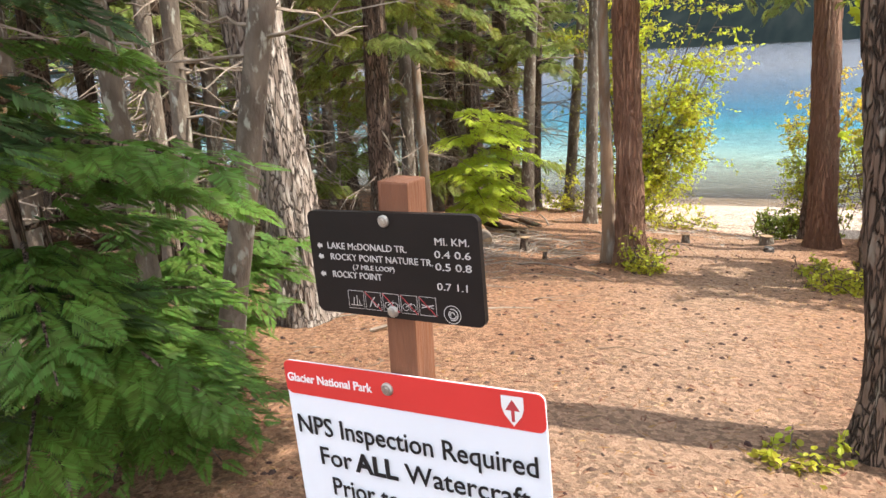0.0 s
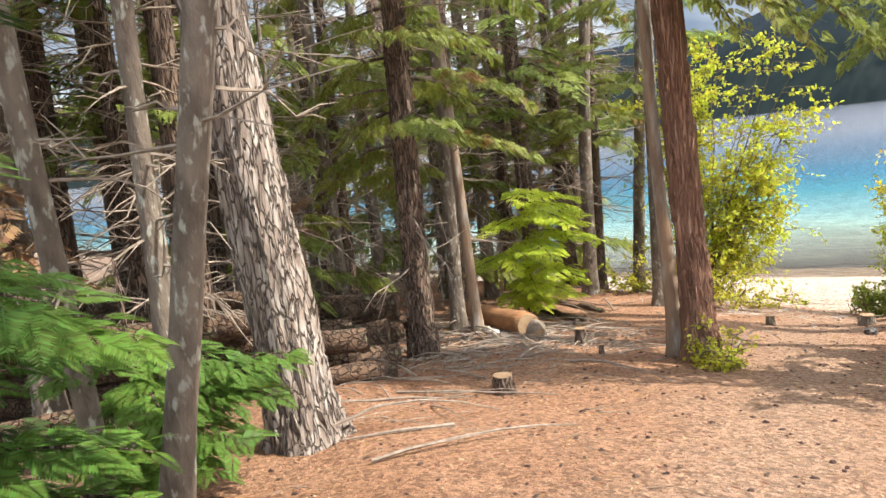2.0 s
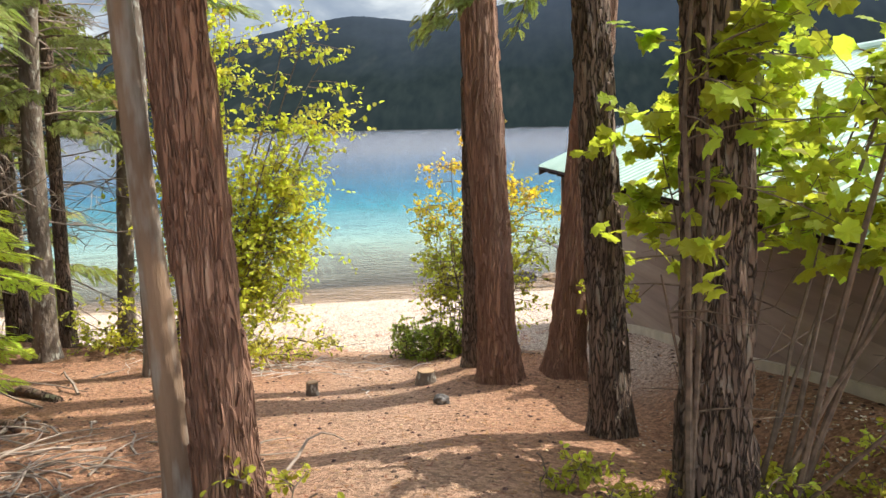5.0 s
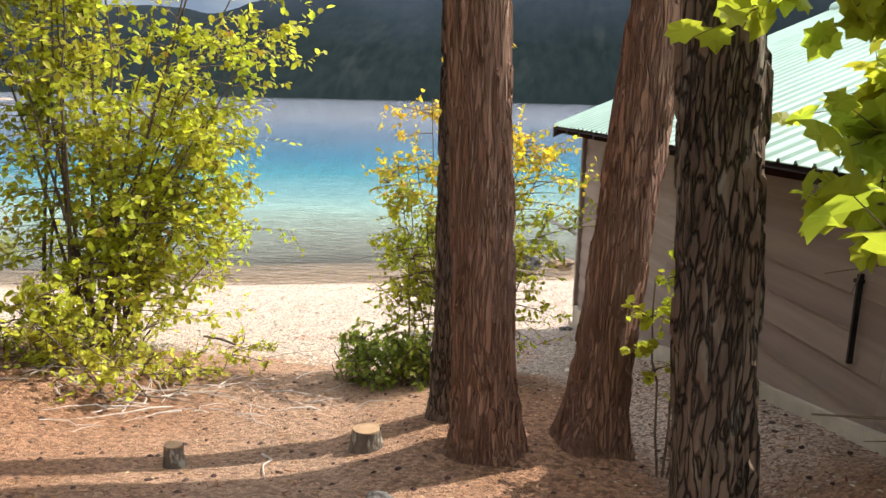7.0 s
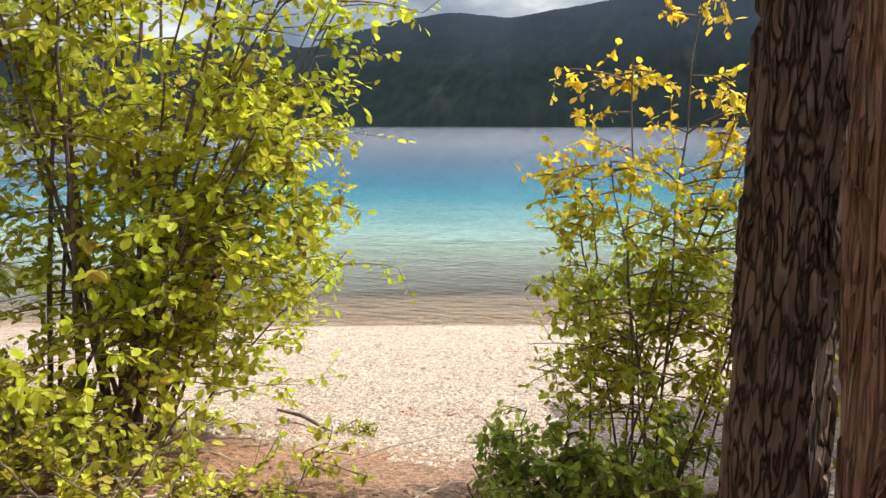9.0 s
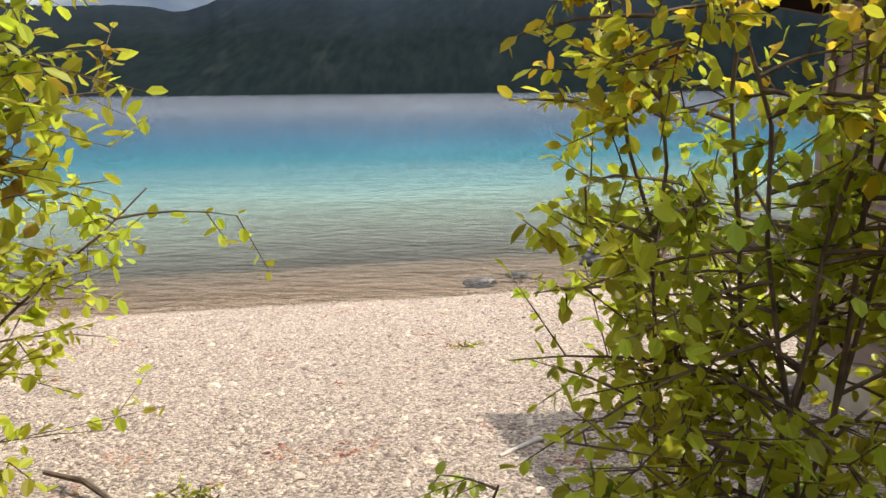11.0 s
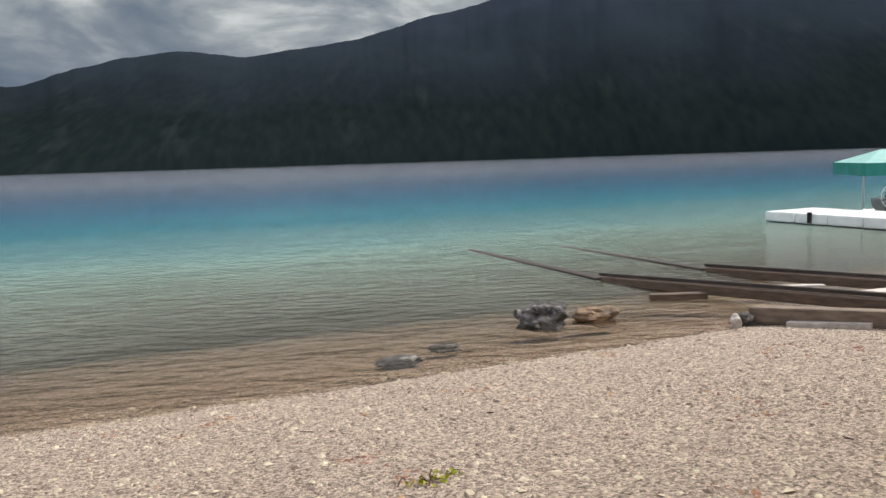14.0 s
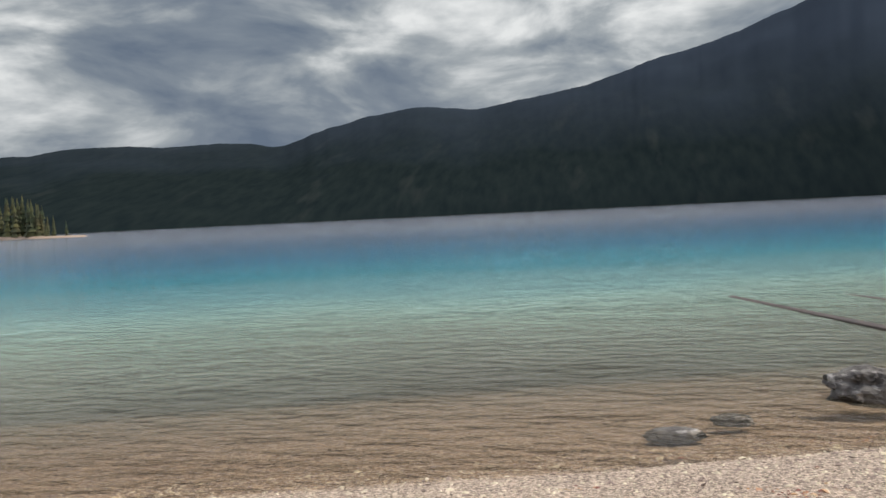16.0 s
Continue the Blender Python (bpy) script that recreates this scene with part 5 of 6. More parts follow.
# ---- sign post ----
def text_mesh(body, size, align="LEFT", bold=0.0):
    cu = bpy.data.curves.new("lettering", "FONT")
    cu.body, cu.size, cu.align_x, cu.extrude, cu.offset = body, size, align, 0.0006, bold
    cu.resolution_u = 3
    ob = bpy.data.objects.new("lettering", cu)
    scene.collection.objects.link(ob)
    bpy.context.view_layer.update()
    me = bpy.data.meshes.new_from_object(ob.evaluated_get(bpy.context.evaluated_depsgraph_get()))
    bpy.data.objects.remove(ob)
    return me


def rounded_plate(w, h, d, r=0.012, top_only=False):
    """A thin plate with rounded corners, in the x z plane, its front towards -y."""
    pts = []
    for cx, cz, a0 in ((w / 2 - r, h / 2 - r, 0), (-w / 2 + r, h / 2 - r, 90), (-w / 2 + r, -h / 2 + r, 180), (w / 2 - r, -h / 2 + r, 270)):
        pts += [(cx + r * math.cos(math.radians(a0 + k * 15)), cz + r * math.sin(math.radians(a0 + k * 15))) for k in range(7)]
    n = len(pts)
    s = Soup()
    s.add([(x, -d / 2, z) for x, z in pts] + [(x, d / 2, z) for x, z in pts],
          [list(range(n))[::-1], [n + i for i in range(n)]] + [[i, (i + 1) % n, n + (i + 1) % n, n + i] for i in range(n)])
    return s


def bolt_on(parent, x, y, z):
    s = Soup()
    s.tube([[x, y, z], [x, y - 0.003, z], [x, y - 0.005, z]], [0.0105, 0.0105, 0.008], 16)
    b = part("bolt", s, M["bolt"], parent, smooth=False)
    s = Soup()
    s.tube([[x, y - 0.005, z], [x, y - 0.009, z]], [0.0055, 0.005], 6)
    part("bolt_head", s, M["bolt"], b)


def words(parent, body, size, x, y, z, mat, align="LEFT", bold=0.0, wide=None):
    me = text_mesh(body, size, align, bold)
    co = np.array([v.co[:] for v in me.vertices])
    if wide and len(co):
        co[:, 0] *= wide / (co[:, 0].max() - co[:, 0].min())
    out = np.stack([co[:, 0], -co[:, 2], co[:, 1]], 1)
    me.vertices.foreach_set("co", out.ravel())
    me.update()
    ob = part("lettering", me, M[mat], parent)
    ob.location = (x, y, z)
    return ob


sign = thing("sign_post", (3.899, 0.186, gz(3.899, 0.186) + 0.004), "brown wooden post carrying a dark trail sign and a white notice", "sign")
sign.rotation_euler = (radians(1.0), radians(0.6), radians(9.8))
ZB = gz(3.899, 0.186)
bm = bevel_box((0.06, 0.06, 4.036 - ZB + 0.3), 0.004, 2)
post = part("post", bm_mesh("post", bm), M["post"], sign)
post.location = (0.006, 0.037, (4.036 - ZB - 0.3) / 2)
trail_board = part("trail_board", rounded_plate(0.338, 0.186, 0.012, 0.013), M["board_dark"], sign, "dark brown engraved trail sign")
trail_board.location = (0.004, 0.0, 3.893 - ZB)
trail_board.rotation_euler = (0, radians(-2.6), 0)
F_ = -0.0065
bolt_on(trail_board, -0.006, F_, 0.079)
bolt_on(trail_board, -0.006, F_, -0.080)
for txt, x, z, sz, wd in (("LAKE McDONALD TR.", -0.132, 0.026, 0.0165, 0.163), ("ROCKY POINT NATURE TR.", -0.128, 0.006, 0.0165, 0.208), ("(.7 MILE LOOP)", -0.082, -0.009, 0.0118, 0.086), ("ROCKY POINT", -0.128, -0.026, 0.0165, 0.104),
                          ("MI. KM.", 0.087, 0.042, 0.0175, 0.062), ("0.4 0.6", 0.085, 0.0205, 0.0175, 0.066), ("0.5 0.8", 0.085, -0.0005, 0.0175, 0.066), ("0.7 1.1", 0.085, -0.034, 0.0175, 0.056)):
    words(trail_board, txt, sz, x, F_, z, "cream", wide=wd)
for z in (0.031, 0.011, -0.021):
    s = Soup()
    x = -0.154
    s.add([(x, F_ - 0.0006, z), (x + 0.006, F_ - 0.0006, z - 0.006), (x + 0.006, F_ - 0.0006, z - 0.003), (x + 0.012, F_ - 0.0006, z - 0.003), (x + 0.012, F_ - 0.0006, z + 0.003), (x + 0.006, F_ - 0.0006, z + 0.003), (x + 0.006, F_ - 0.0006, z + 0.006)],
          [[0, 1, 2, 3, 4, 5, 6]])
    s.add([(x + 0.003, F_ - 0.0011, z), (x + 0.0055, F_ - 0.0011, z - 0.003), (x + 0.0055, F_ - 0.0011, z + 0.003)], [[0, 1, 2]])
    part("arrow", s, M["cream"], trail_board)


def bar(s, x0, z0, x1, z1, w, y):
    d = np.array([x1 - x0, z1 - z0])
    d = d / np.linalg.norm(d)
    n = np.array([-d[1], d[0]]) * w / 2
    s.add([(x0 + n[0], y, z0 + n[1]), (x0 - n[0], y, z0 - n[1]), (x1 - n[0], y, z1 - n[1]), (x1 + n[0], y, z1 + n[1])], [[0, 1, 2, 3]])


def ring(s, x, z, r, w, y, n=20, a0=0.0, a1=360.0):
    for k in range(n):
        b0, b1 = math.radians(a0 + (a1 - a0) * k / n), math.radians(a0 + (a1 - a0) * (k + 1) / n)
        s.add([(x + q * math.cos(b), y, z + q * math.sin(b)) for q, b in ((r - w / 2, b0), (r + w / 2, b0), (r + w / 2, b1), (r - w / 2, b1))], [[0, 1, 2, 3]])


for i in range(5):
    x0, z0, w = -0.098 + i * 0.0365, -0.081, 0.0325
    s = Soup()
    for a, b, c, d in ((0, 0, w, 0), (w, 0, w, w), (w, w, 0, w), (0, w, 0, 0)):
        bar(s, x0 + a, z0 + b, x0 + c, z0 + d, 0.0009, F_ - 0.0006)
    rng = np.random.default_rng(i)
    y = F_ - 0.0006
    if i == 0:
        for a in ((4, 6, 28, 6), (10, 6, 12, 20), (18, 6, 18, 24), (24, 6, 22, 16)):
            bar(s, x0 + a[0] / 1000, z0 + a[1] / 1000, x0 + a[2] / 1000, z0 + a[3] / 1000, 0.0016, y)
    elif i in (2, 3):
        ring(s, x0 + 0.009, z0 + 0.011, 0.006, 0.001, y)
        ring(s, x0 + 0.0235, z0 + 0.011, 0.006, 0.001, y)
        bar(s, x0 + 0.009, z0 + 0.011, x0 + 0.021, z0 + 0.019, 0.0016, y)
    elif i == 1:
        for a in ((8, 5, 14, 18), (14, 18, 20, 24), (20, 6, 16, 16), (22, 5, 27, 12)):
            bar(s, x0 + a[0] / 1000, z0 + a[1] / 1000, x0 + a[2] / 1000, z0 + a[3] / 1000, 0.0022, y)
    else:
        bar(s, x0 + 0.004, z0 + 0.013, x0 + 0.028, z0 + 0.019, 0.0018, y)
        bar(s, x0 + 0.004, z0 + 0.019, x0 + 0.028, z0 + 0.013, 0.0012, y)
    p = part("pictogram", s, M["cream"], trail_board)
    if i:
        s = Soup()
        bar(s, x0, z0 + w, x0 + w, z0, 0.0016, F_ - 0.0012)
        part("strike_bar", s, M["sign_red"], p, "red diagonal bar")
s = Soup()
ring(s, 0.110, -0.075, 0.0155, 0.0012, F_ - 0.0006, 28)
for k in range(3):
    ring(s, 0.110, -0.075, 0.004 + 0.003 * k, 0.0017, F_ - 0.0006, 14, 120 * k, 120 * k + 230)
part("round_badge", s, M["cream"], trail_board)

notice = part("notice_board", rounded_plate(0.462, 0.45, 0.004, 0.012), M["board_white"], sign, "white notice with a red band")
notice.location = (0.022, -0.002, 3.693 - 0.225 * 1.17 - ZB)
notice.scale = (1.17, 1, 1.17)
notice.rotation_euler = (0, radians(-3.6), 0)
band = rounded_plate(0.462, 0.058, 0.003, 0.012)
b_ = part("red_band", band, M["board_red"], notice, "red band with white lettering")
b_.location = (0, -0.0025, 0.225 - 0.029)
G_ = -0.0048
bolt_on(notice, -0.026, -0.004, 0.2)
words(notice, "Glacier National Park", 0.0205, -0.226, G_, 0.190, "letter_white", bold=0.0003, wide=0.170)
words(notice, "NPS Inspection Required", 0.047, -0.002, G_, 0.097, "ink", "CENTER", 0.0003, 0.432)
words(notice, "For", 0.047, -0.183, G_, 0.043, "ink", "LEFT", 0.0003, 0.064)
words(notice, "ALL", 0.047, -0.108, G_, 0.043, "ink", "LEFT", 0.0014, 0.083)
words(notice, "Watercraft", 0.047, -0.012, G_, 0.043, "ink", "LEFT", 0.0003, 0.212)
words(notice, "Prior to", 0.047, -0.165, G_, -0.011, "ink", "LEFT", 0.0003, 0.132)
s = Soup()
for k, wd in enumerate((0.30, 0.33, 0.24)):
    bar(s, -wd / 2, -0.06 - 0.05 * k, wd / 2, -0.06 - 0.05 * k, 0.026, G_)
part("lettering", s, M["ink"], notice)
s = Soup()
s.add([(x, G_ - 0.0006, z) for x, z in ((0.166, 0.218), (0.200, 0.218), (0.2, 0.200), (0.196, 0.188), (0.183, 0.172), (0.170, 0.188), (0.166, 0.200))], [[6, 5, 4, 3, 2, 1, 0]])
shield = part("shield_badge", s, M["letter_white"], notice, "white arrowhead-shaped badge")
s = Soup()
s.add([(x, G_ - 0.0012, z) for x, z in ((0.172, 0.196), (0.183, 0.213), (0.194, 0.196))], [[0, 1, 2]])
bar(s, 0.183, 0.179, 0.183, 0.196, 0.005, G_ - 0.0012)
part("badge_mark", s, M["sign_red"], shield)

# ---- boathouse ----
D_ = np.array([0.206, -0.978]) / np.linalg.norm([0.206, -0.978])
E_ = np.array([-D_[1], D_[0]])
CORNER, LONG, WIDE, EAVE = np.array([3.34, 15.8]), 8.2, 6.6, 3.21
house = thing("boathouse", (*CORNER, gz(*CORNER)), "grey-brown boathouse with lapped board walls and a pale green metal roof", "building")
H0 = gz(*CORNER)
house.rotation_euler = (0, 0, math.atan2(D_[1], D_[0]))
# local axes: x along the trail wall from the lake corner, y across to the far wall
PITCH, OVER = 0.43, 0.36


def ground_along(s, w):
    p = CORNER + D_ * s + E_ * w
    return gz(*p) - H0


s = Soup()
ring_v, N_ = [], 18
for a in np.linspace(0, LONG, N_):
    z = ground_along(a, 0)
    top = z + 0.30 - 0.2 * min(1, a / 4.5)
    ring_v += [(a, -0.03, z - 0.4), (a, -0.03, top), (a, 0.2, top), (a, 0.2, z - 0.4)]
s.add(ring_v, [[4 * i + k, 4 * i + (k + 1) % 4, 4 * i + 4 + (k + 1) % 4, 4 * i + 4 + k] for i in range(N_ - 1) for k in range(4)])
part("foundation", s, M["concrete"], house, "pale concrete footing")
s = Soup()
s.box((-0.03, -0.03, -0.5), (0.17, WIDE, 0.32))
part("foundation", s, M["concrete"], house, "pale concrete footing")
s = Soup()
s.box((0.04, 0.04, 0.1), (LONG, 0.14, EAVE - H0 + 0.1))
s.box((0.04, 0.14, 0.1), (0.14, WIDE - 0.14, EAVE - H0 + 0.1))
s.box((LONG - 0.1, 0.14, 0.1), (LONG, WIDE - 0.14, EAVE - H0 + 0.1))
s.box((0.04, WIDE - 0.14, 0.1), (LONG, WIDE - 0.04, EAVE - H0 + 0.1))
half = WIDE / 2
for x in (0.04, LONG - 0.1):
    z = EAVE - H0 + 0.1
    s.add([(x, 0.04, z), (x, WIDE - 0.04, z), (x, half, z + half * PITCH - 0.05), (x + 0.1, 0.04, z), (x + 0.1, WIDE - 0.04, z), (x + 0.1, half, z + half * PITCH - 0.05)], [[0, 2, 1], [3, 4, 5], [0, 3, 5, 2], [1, 2, 5, 4]])
part("wall", s, M["siding"], house)
ROW = 0.205


def lap_board(length):
    s = Soup()
    s.add([(0, 0.012, ROW + 0.02), (0, -0.006, ROW + 0.02), (0, -0.026, 0), (0, 0.012, 0), (length, 0.012, ROW + 0.02), (length, -0.006, ROW + 0.02), (length, -0.026, 0), (length, 0.012, 0)],
          [[0, 1, 2, 3], [4, 7, 6, 5], [1, 5, 6, 2], [2, 6, 7, 3], [0, 4, 5, 1]])
    me = s.mesh("board")
    me.materials.append(M["siding"])
    return me


boards = {L: lap_board(L) for L in (2.4, 3.0, 3.6)}
rb = np.random.default_rng(3)
for k in range(14):
    z = 0.15 + k * ROW
    if z + ROW > EAVE - H0 + 0.05:
        break
    x = -0.02
    for L in ([3.0, 3.0, 2.4], [2.4, 3.6, 2.4], [3.6, 2.4, 2.4])[k % 3]:
        ob = part("board", boards[L], M["siding"], house)
        ob.location = (x, 0.03 + rb.uniform(-0.003, 0.003), z)
        x += L + 0.004
    x = 0.0
    for L in (3.0, 3.6):
        ob = part("board", boards[L], M["siding"], house)
        ob.location, ob.rotation_euler = (0.03, x + L, z), (0, 0, radians(-90))
        x += L + 0.004
s = Soup()
s.box((-0.035, -0.035, 0.3), (0.03, 0.05, EAVE - H0))
part("corner_trim", s, M["siding"], house)
for s0, z0, h in ((2.42, 1.55, 0.42), (5.75, 1.62, 0.5)):
    s = Soup()
    s.box((s0, -0.03, z0), (s0 + 0.016, 0.0, z0 + h))
    s.box((s0 - 0.02, -0.035, z0 + h - 0.05), (s0 + 0.025, 0.0, z0 + h - 0.03))
    part("latch", s, M["iron"], house, "black iron latch bar")

def roof_panel(side):
    """One ribbed sheet from eave to ridge, 0.9 m wide."""
    s = Soup()
    run = half + OVER
    xs, zs = [], []
    for i in range(6):
        x = i * 0.18
        for dx, dz in ((0, 0), (0.012, 0.022), (0.036, 0.022), (0.048, 0)):
            xs.append(x + dx)
            zs.append(dz)
    v = []
    for q in (0, 1):
        y = -OVER + q * run
        z = EAVE - H0 + 0.14 - OVER * PITCH + q * run * PITCH
        v += [(x, y, z + dz) for x, dz in zip(xs, zs)] + [(x, y, z + dz - 0.006) for x, dz in zip(xs, zs)]
    n = len(xs)
    f = []
    for i in range(n - 1):
        f.append([i, i + 1, 2 * n + i + 1, 2 * n + i])
        f.append([n + i, 3 * n + i, 3 * n + i + 1, n + i + 1])
        f.append([i, n + i, n + i + 1, i + 1])
    s.add(v, f)
    me = s.mesh("roof_panel")
    me.materials.append(M["roof"])
    return me


rp = roof_panel(0)
for i in range(10):
    a = part("roof_panel", rp, M["roof"], house)
    a.location = (-0.30 + i * 0.92, 0, 0.002 * (i % 2))
    b = part("roof_panel", rp, M["roof"], house)
    b.location, b.rotation_euler = (-0.30 + (i + 1) * 0.92, WIDE, 0.002 * (i % 2)), (0, 0, math.pi)
s = Soup()
s.tube([(-0.33, half, EAVE - H0 + 0.16 + half * PITCH), (LONG + 0.5, half, EAVE - H0 + 0.16 + half * PITCH)], [0.07, 0.07], 8)
part("ridge_cap", s, M["roof"], house)
s = Soup()
s.add([(0, 0.10, 0.09 + 0.1 * PITCH), (0, -OVER + 0.02, 0.09 - (OVER - 0.02) * PITCH), (0, -OVER + 0.02, 0.0 - (OVER - 0.02) * PITCH), (0, 0.0, -0.2), (0, 0.10, -0.2),
       (0.06, 0.10, 0.09 + 0.1 * PITCH), (0.06, -OVER + 0.02, 0.09 - (OVER - 0.02) * PITCH), (0.06, -OVER + 0.02, 0.0 - (OVER - 0.02) * PITCH), (0.06, 0.0, -0.2), (0.06, 0.10, -0.2)],
      [[0, 1, 2, 3, 4], [9, 8, 7, 6, 5], [0, 5, 6, 1], [1, 6, 7, 2], [2, 7, 8, 3], [3, 8, 9, 4]])
rafter = s.mesh("rafter")
rafter.materials.append(M["rafter"])
for i in range(15):
    ob = part("rafter", rafter, M["rafter"], house)
    ob.location = (-0.26 + i * 0.6, 0.0, EAVE - H0 + 0.045)
s = Soup()
z = EAVE - H0 + 0.10
for y0, y1 in ((-OVER, half), (half, WIDE + OVER)):
    zz = [z + (half - abs(half - y)) * PITCH for y in (y0, y1)]
    s.add([(-0.30, y0, zz[0] - 0.11), (-0.30, y1, zz[1] - 0.11), (-0.30, y1, zz[1] + 0.02), (-0.30, y0, zz[0] + 0.02), (-0.26, y0, zz[0] - 0.11), (-0.26, y1, zz[1] - 0.11), (-0.26, y1, zz[1] + 0.02), (-0.26, y0, zz[0] + 0.02)],
          [[0, 1, 2, 3], [7, 6, 5, 4], [0, 4, 5, 1], [3, 2, 6, 7], [0, 3, 7, 4], [1, 5, 6, 2]])
part("barge_board", s, M["rafter"], house)
s = Soup()
for k in range(2):
    y0, y1 = (-OVER, half) if k == 0 else (half, WIDE + OVER)
    zz = [z + (half - abs(half - y)) * PITCH + 0.0 for y in (y0, y1)]
    s.add([(-0.26, y0, zz[0]), (LONG + 0.4, y0, zz[0]), (LONG + 0.4, y1, zz[1]), (-0.26, y1, zz[1])], [[0, 1, 2, 3]])
part("roof_deck", s, M["rafter"], house)
blk = part("concrete_block", bm_mesh("concrete_block", bevel_box((0.4, 0.42, 0.22), 0.02, 3)), M["concrete"])
blk.location, blk.rotation_euler = (3.5, 15.93, gz(3.5, 15.93) - 0.04), (0, 0, radians(12))
tagged(blk, "pale concrete block at the corner of the boathouse", "block")

# ---- launch rails, dock and boat ----


def beam(name, a, b, w, h, mat, label, category="timber", group=""):
    a, b = Vector(a), Vector(b)
    bm = bevel_box(((b - a).length, w, h), min(w, h) * 0.12, 2)
    for v in bm.verts:
        v.co += Vector((0, noise.noise(v.co * 3 + a) * 0.01, noise.noise(v.co * 2 + b) * 0.012))
    ob = part(name, bm_mesh(name, bm), M[mat])
    ob.matrix_world = Matrix.Translation((a + b) / 2) @ (b - a).to_track_quat("X", "Z").to_matrix().to_4x4()
    return tagged(ob, label, category, group)


beam("launch_rail", (6.98, 19.1, 0.40), (4.3, 24.75, 0.0), 0.2, 0.13, "rail_wood", "weathered timber launch rail sloping into the lake", group="launch rails")
beam("rail_iron", (6.98, 19.1, 0.51), (4.25, 24.85, 0.09), 0.07, 0.05, "wood_wet", "dark wet strip along the top of the launch rail")
beam("launch_rail", (4.25, 24.85, -0.045), (2.0, 31.7, -0.1), 0.2, 0.16, "wood_wet", "sunken dark end of the launch rail", group="launch rails")
beam("launch_rail", (8.3, 19.3, 0.42), (6.27, 25.2, 0.0), 0.2, 0.13, "rail_wood", "weathered timber launch rail further along the shore", group="launch rails")
beam("rail_iron", (8.3, 19.3, 0.53), (6.24, 25.3, 0.09), 0.07, 0.05, "wood_wet", "dark wet strip along the top of the further rail")
beam("launch_rail", (6.24, 25.3, -0.045), (4.25, 31.2, -0.1), 0.2, 0.16, "wood_wet", "sunken dark end of the further launch rail", group="launch rails")
beam("cross_tie", (4.36, 22.95, 0.05), (5.12, 22.84, 0.07), 0.16, 0.08, "rail_wood", "grey-brown end of a cross tie in the shallows", group="cross ties")
beam("cross_tie", (5.35, 23.2, 0.06), (6.85, 22.88, 0.08), 0.13, 0.1, "wood_white", "bleached cross tie between the rails", group="cross ties")
beam("cross_tie", (6.15, 21.55, 0.16), (7.35, 21.75, 0.16), 0.24, 0.2, "wood_white", "thick bleached timber between the rails", group="cross ties")
beam("timber", (5.03, 21.42, 0.1), (6.35, 19.7, 0.3), 0.2, 0.2, "wood_grey", "squared weathered timber half buried in pebbles")
beam("timber", (5.2, 20.95, 0.06), (5.75, 20.3, 0.16), 0.1, 0.07, "wood_white", "short bleached plank in the pebbles")
stone("boulder", (4.86, 21.3), (0.13, 0.09, 0.09), "rock", "dark stone at the end of the timber", 12, 0.06)
stone("stone", (4.72, 21.2), (0.06, 0.06, 0.09), "wood_white", "white stone at the water's edge", 13, 0.06)

dock = thing("floating_dock", (11.64, 33.3, 0.1), "white modular plastic floating dock", "dock")
dock.rotation_euler = (0, 0, math.atan2(-5.09, 1.82))
cell = bm_mesh("float_block", bevel_box((0.98, 0.98, 0.28), 0.05, 2))
cell.materials.append(M["dock"])
for i in range(9):
    for j in range(2):
        ob = part("float_block", cell, M["dock"], dock)
        ob.location = (0.5 + i, 0.5 + j, 0.06)
for k in (1.5, 4.5):
    s = Soup()
    s.tube([(k, -0.03, -0.04), (k, -0.03, 0.24)], [0.06, 0.06], 8)
    part("rubber_bumper", s, M["iron"], dock)

lift = thing("boat_lift", (14.44, 33.0, -0.08), "boat lift with a teal fabric canopy and a white hand wheel", "boat lift")
lift.rotation_euler, lift.scale = (0, 0, radians(-14)), (0.91, 0.91, 0.91)
CL, CW = 5.6, 2.8
s = Soup()
s.add([(0, 0, 1.81), (CL, 0, 1.81), (CL, CW, 1.81), (0, CW, 1.81), (0.95, CW / 2, 2.22), (CL - 0.95, CW / 2, 2.22), (0, 0, 1.78), (CL, 0, 1.78), (CL, CW, 1.78), (0, CW, 1.78), (0.95, CW / 2, 2.19), (CL - 0.95, CW / 2, 2.19)],
      [[0, 1, 5, 4], [1, 2, 5], [2, 3, 4, 5], [3, 0, 4], [7, 6, 10, 11], [8, 7, 11], [9, 8, 11, 10], [6, 9, 10]])
part("canopy", s, M["canvas_top"], lift, "pale teal canopy top")
s = Soup()
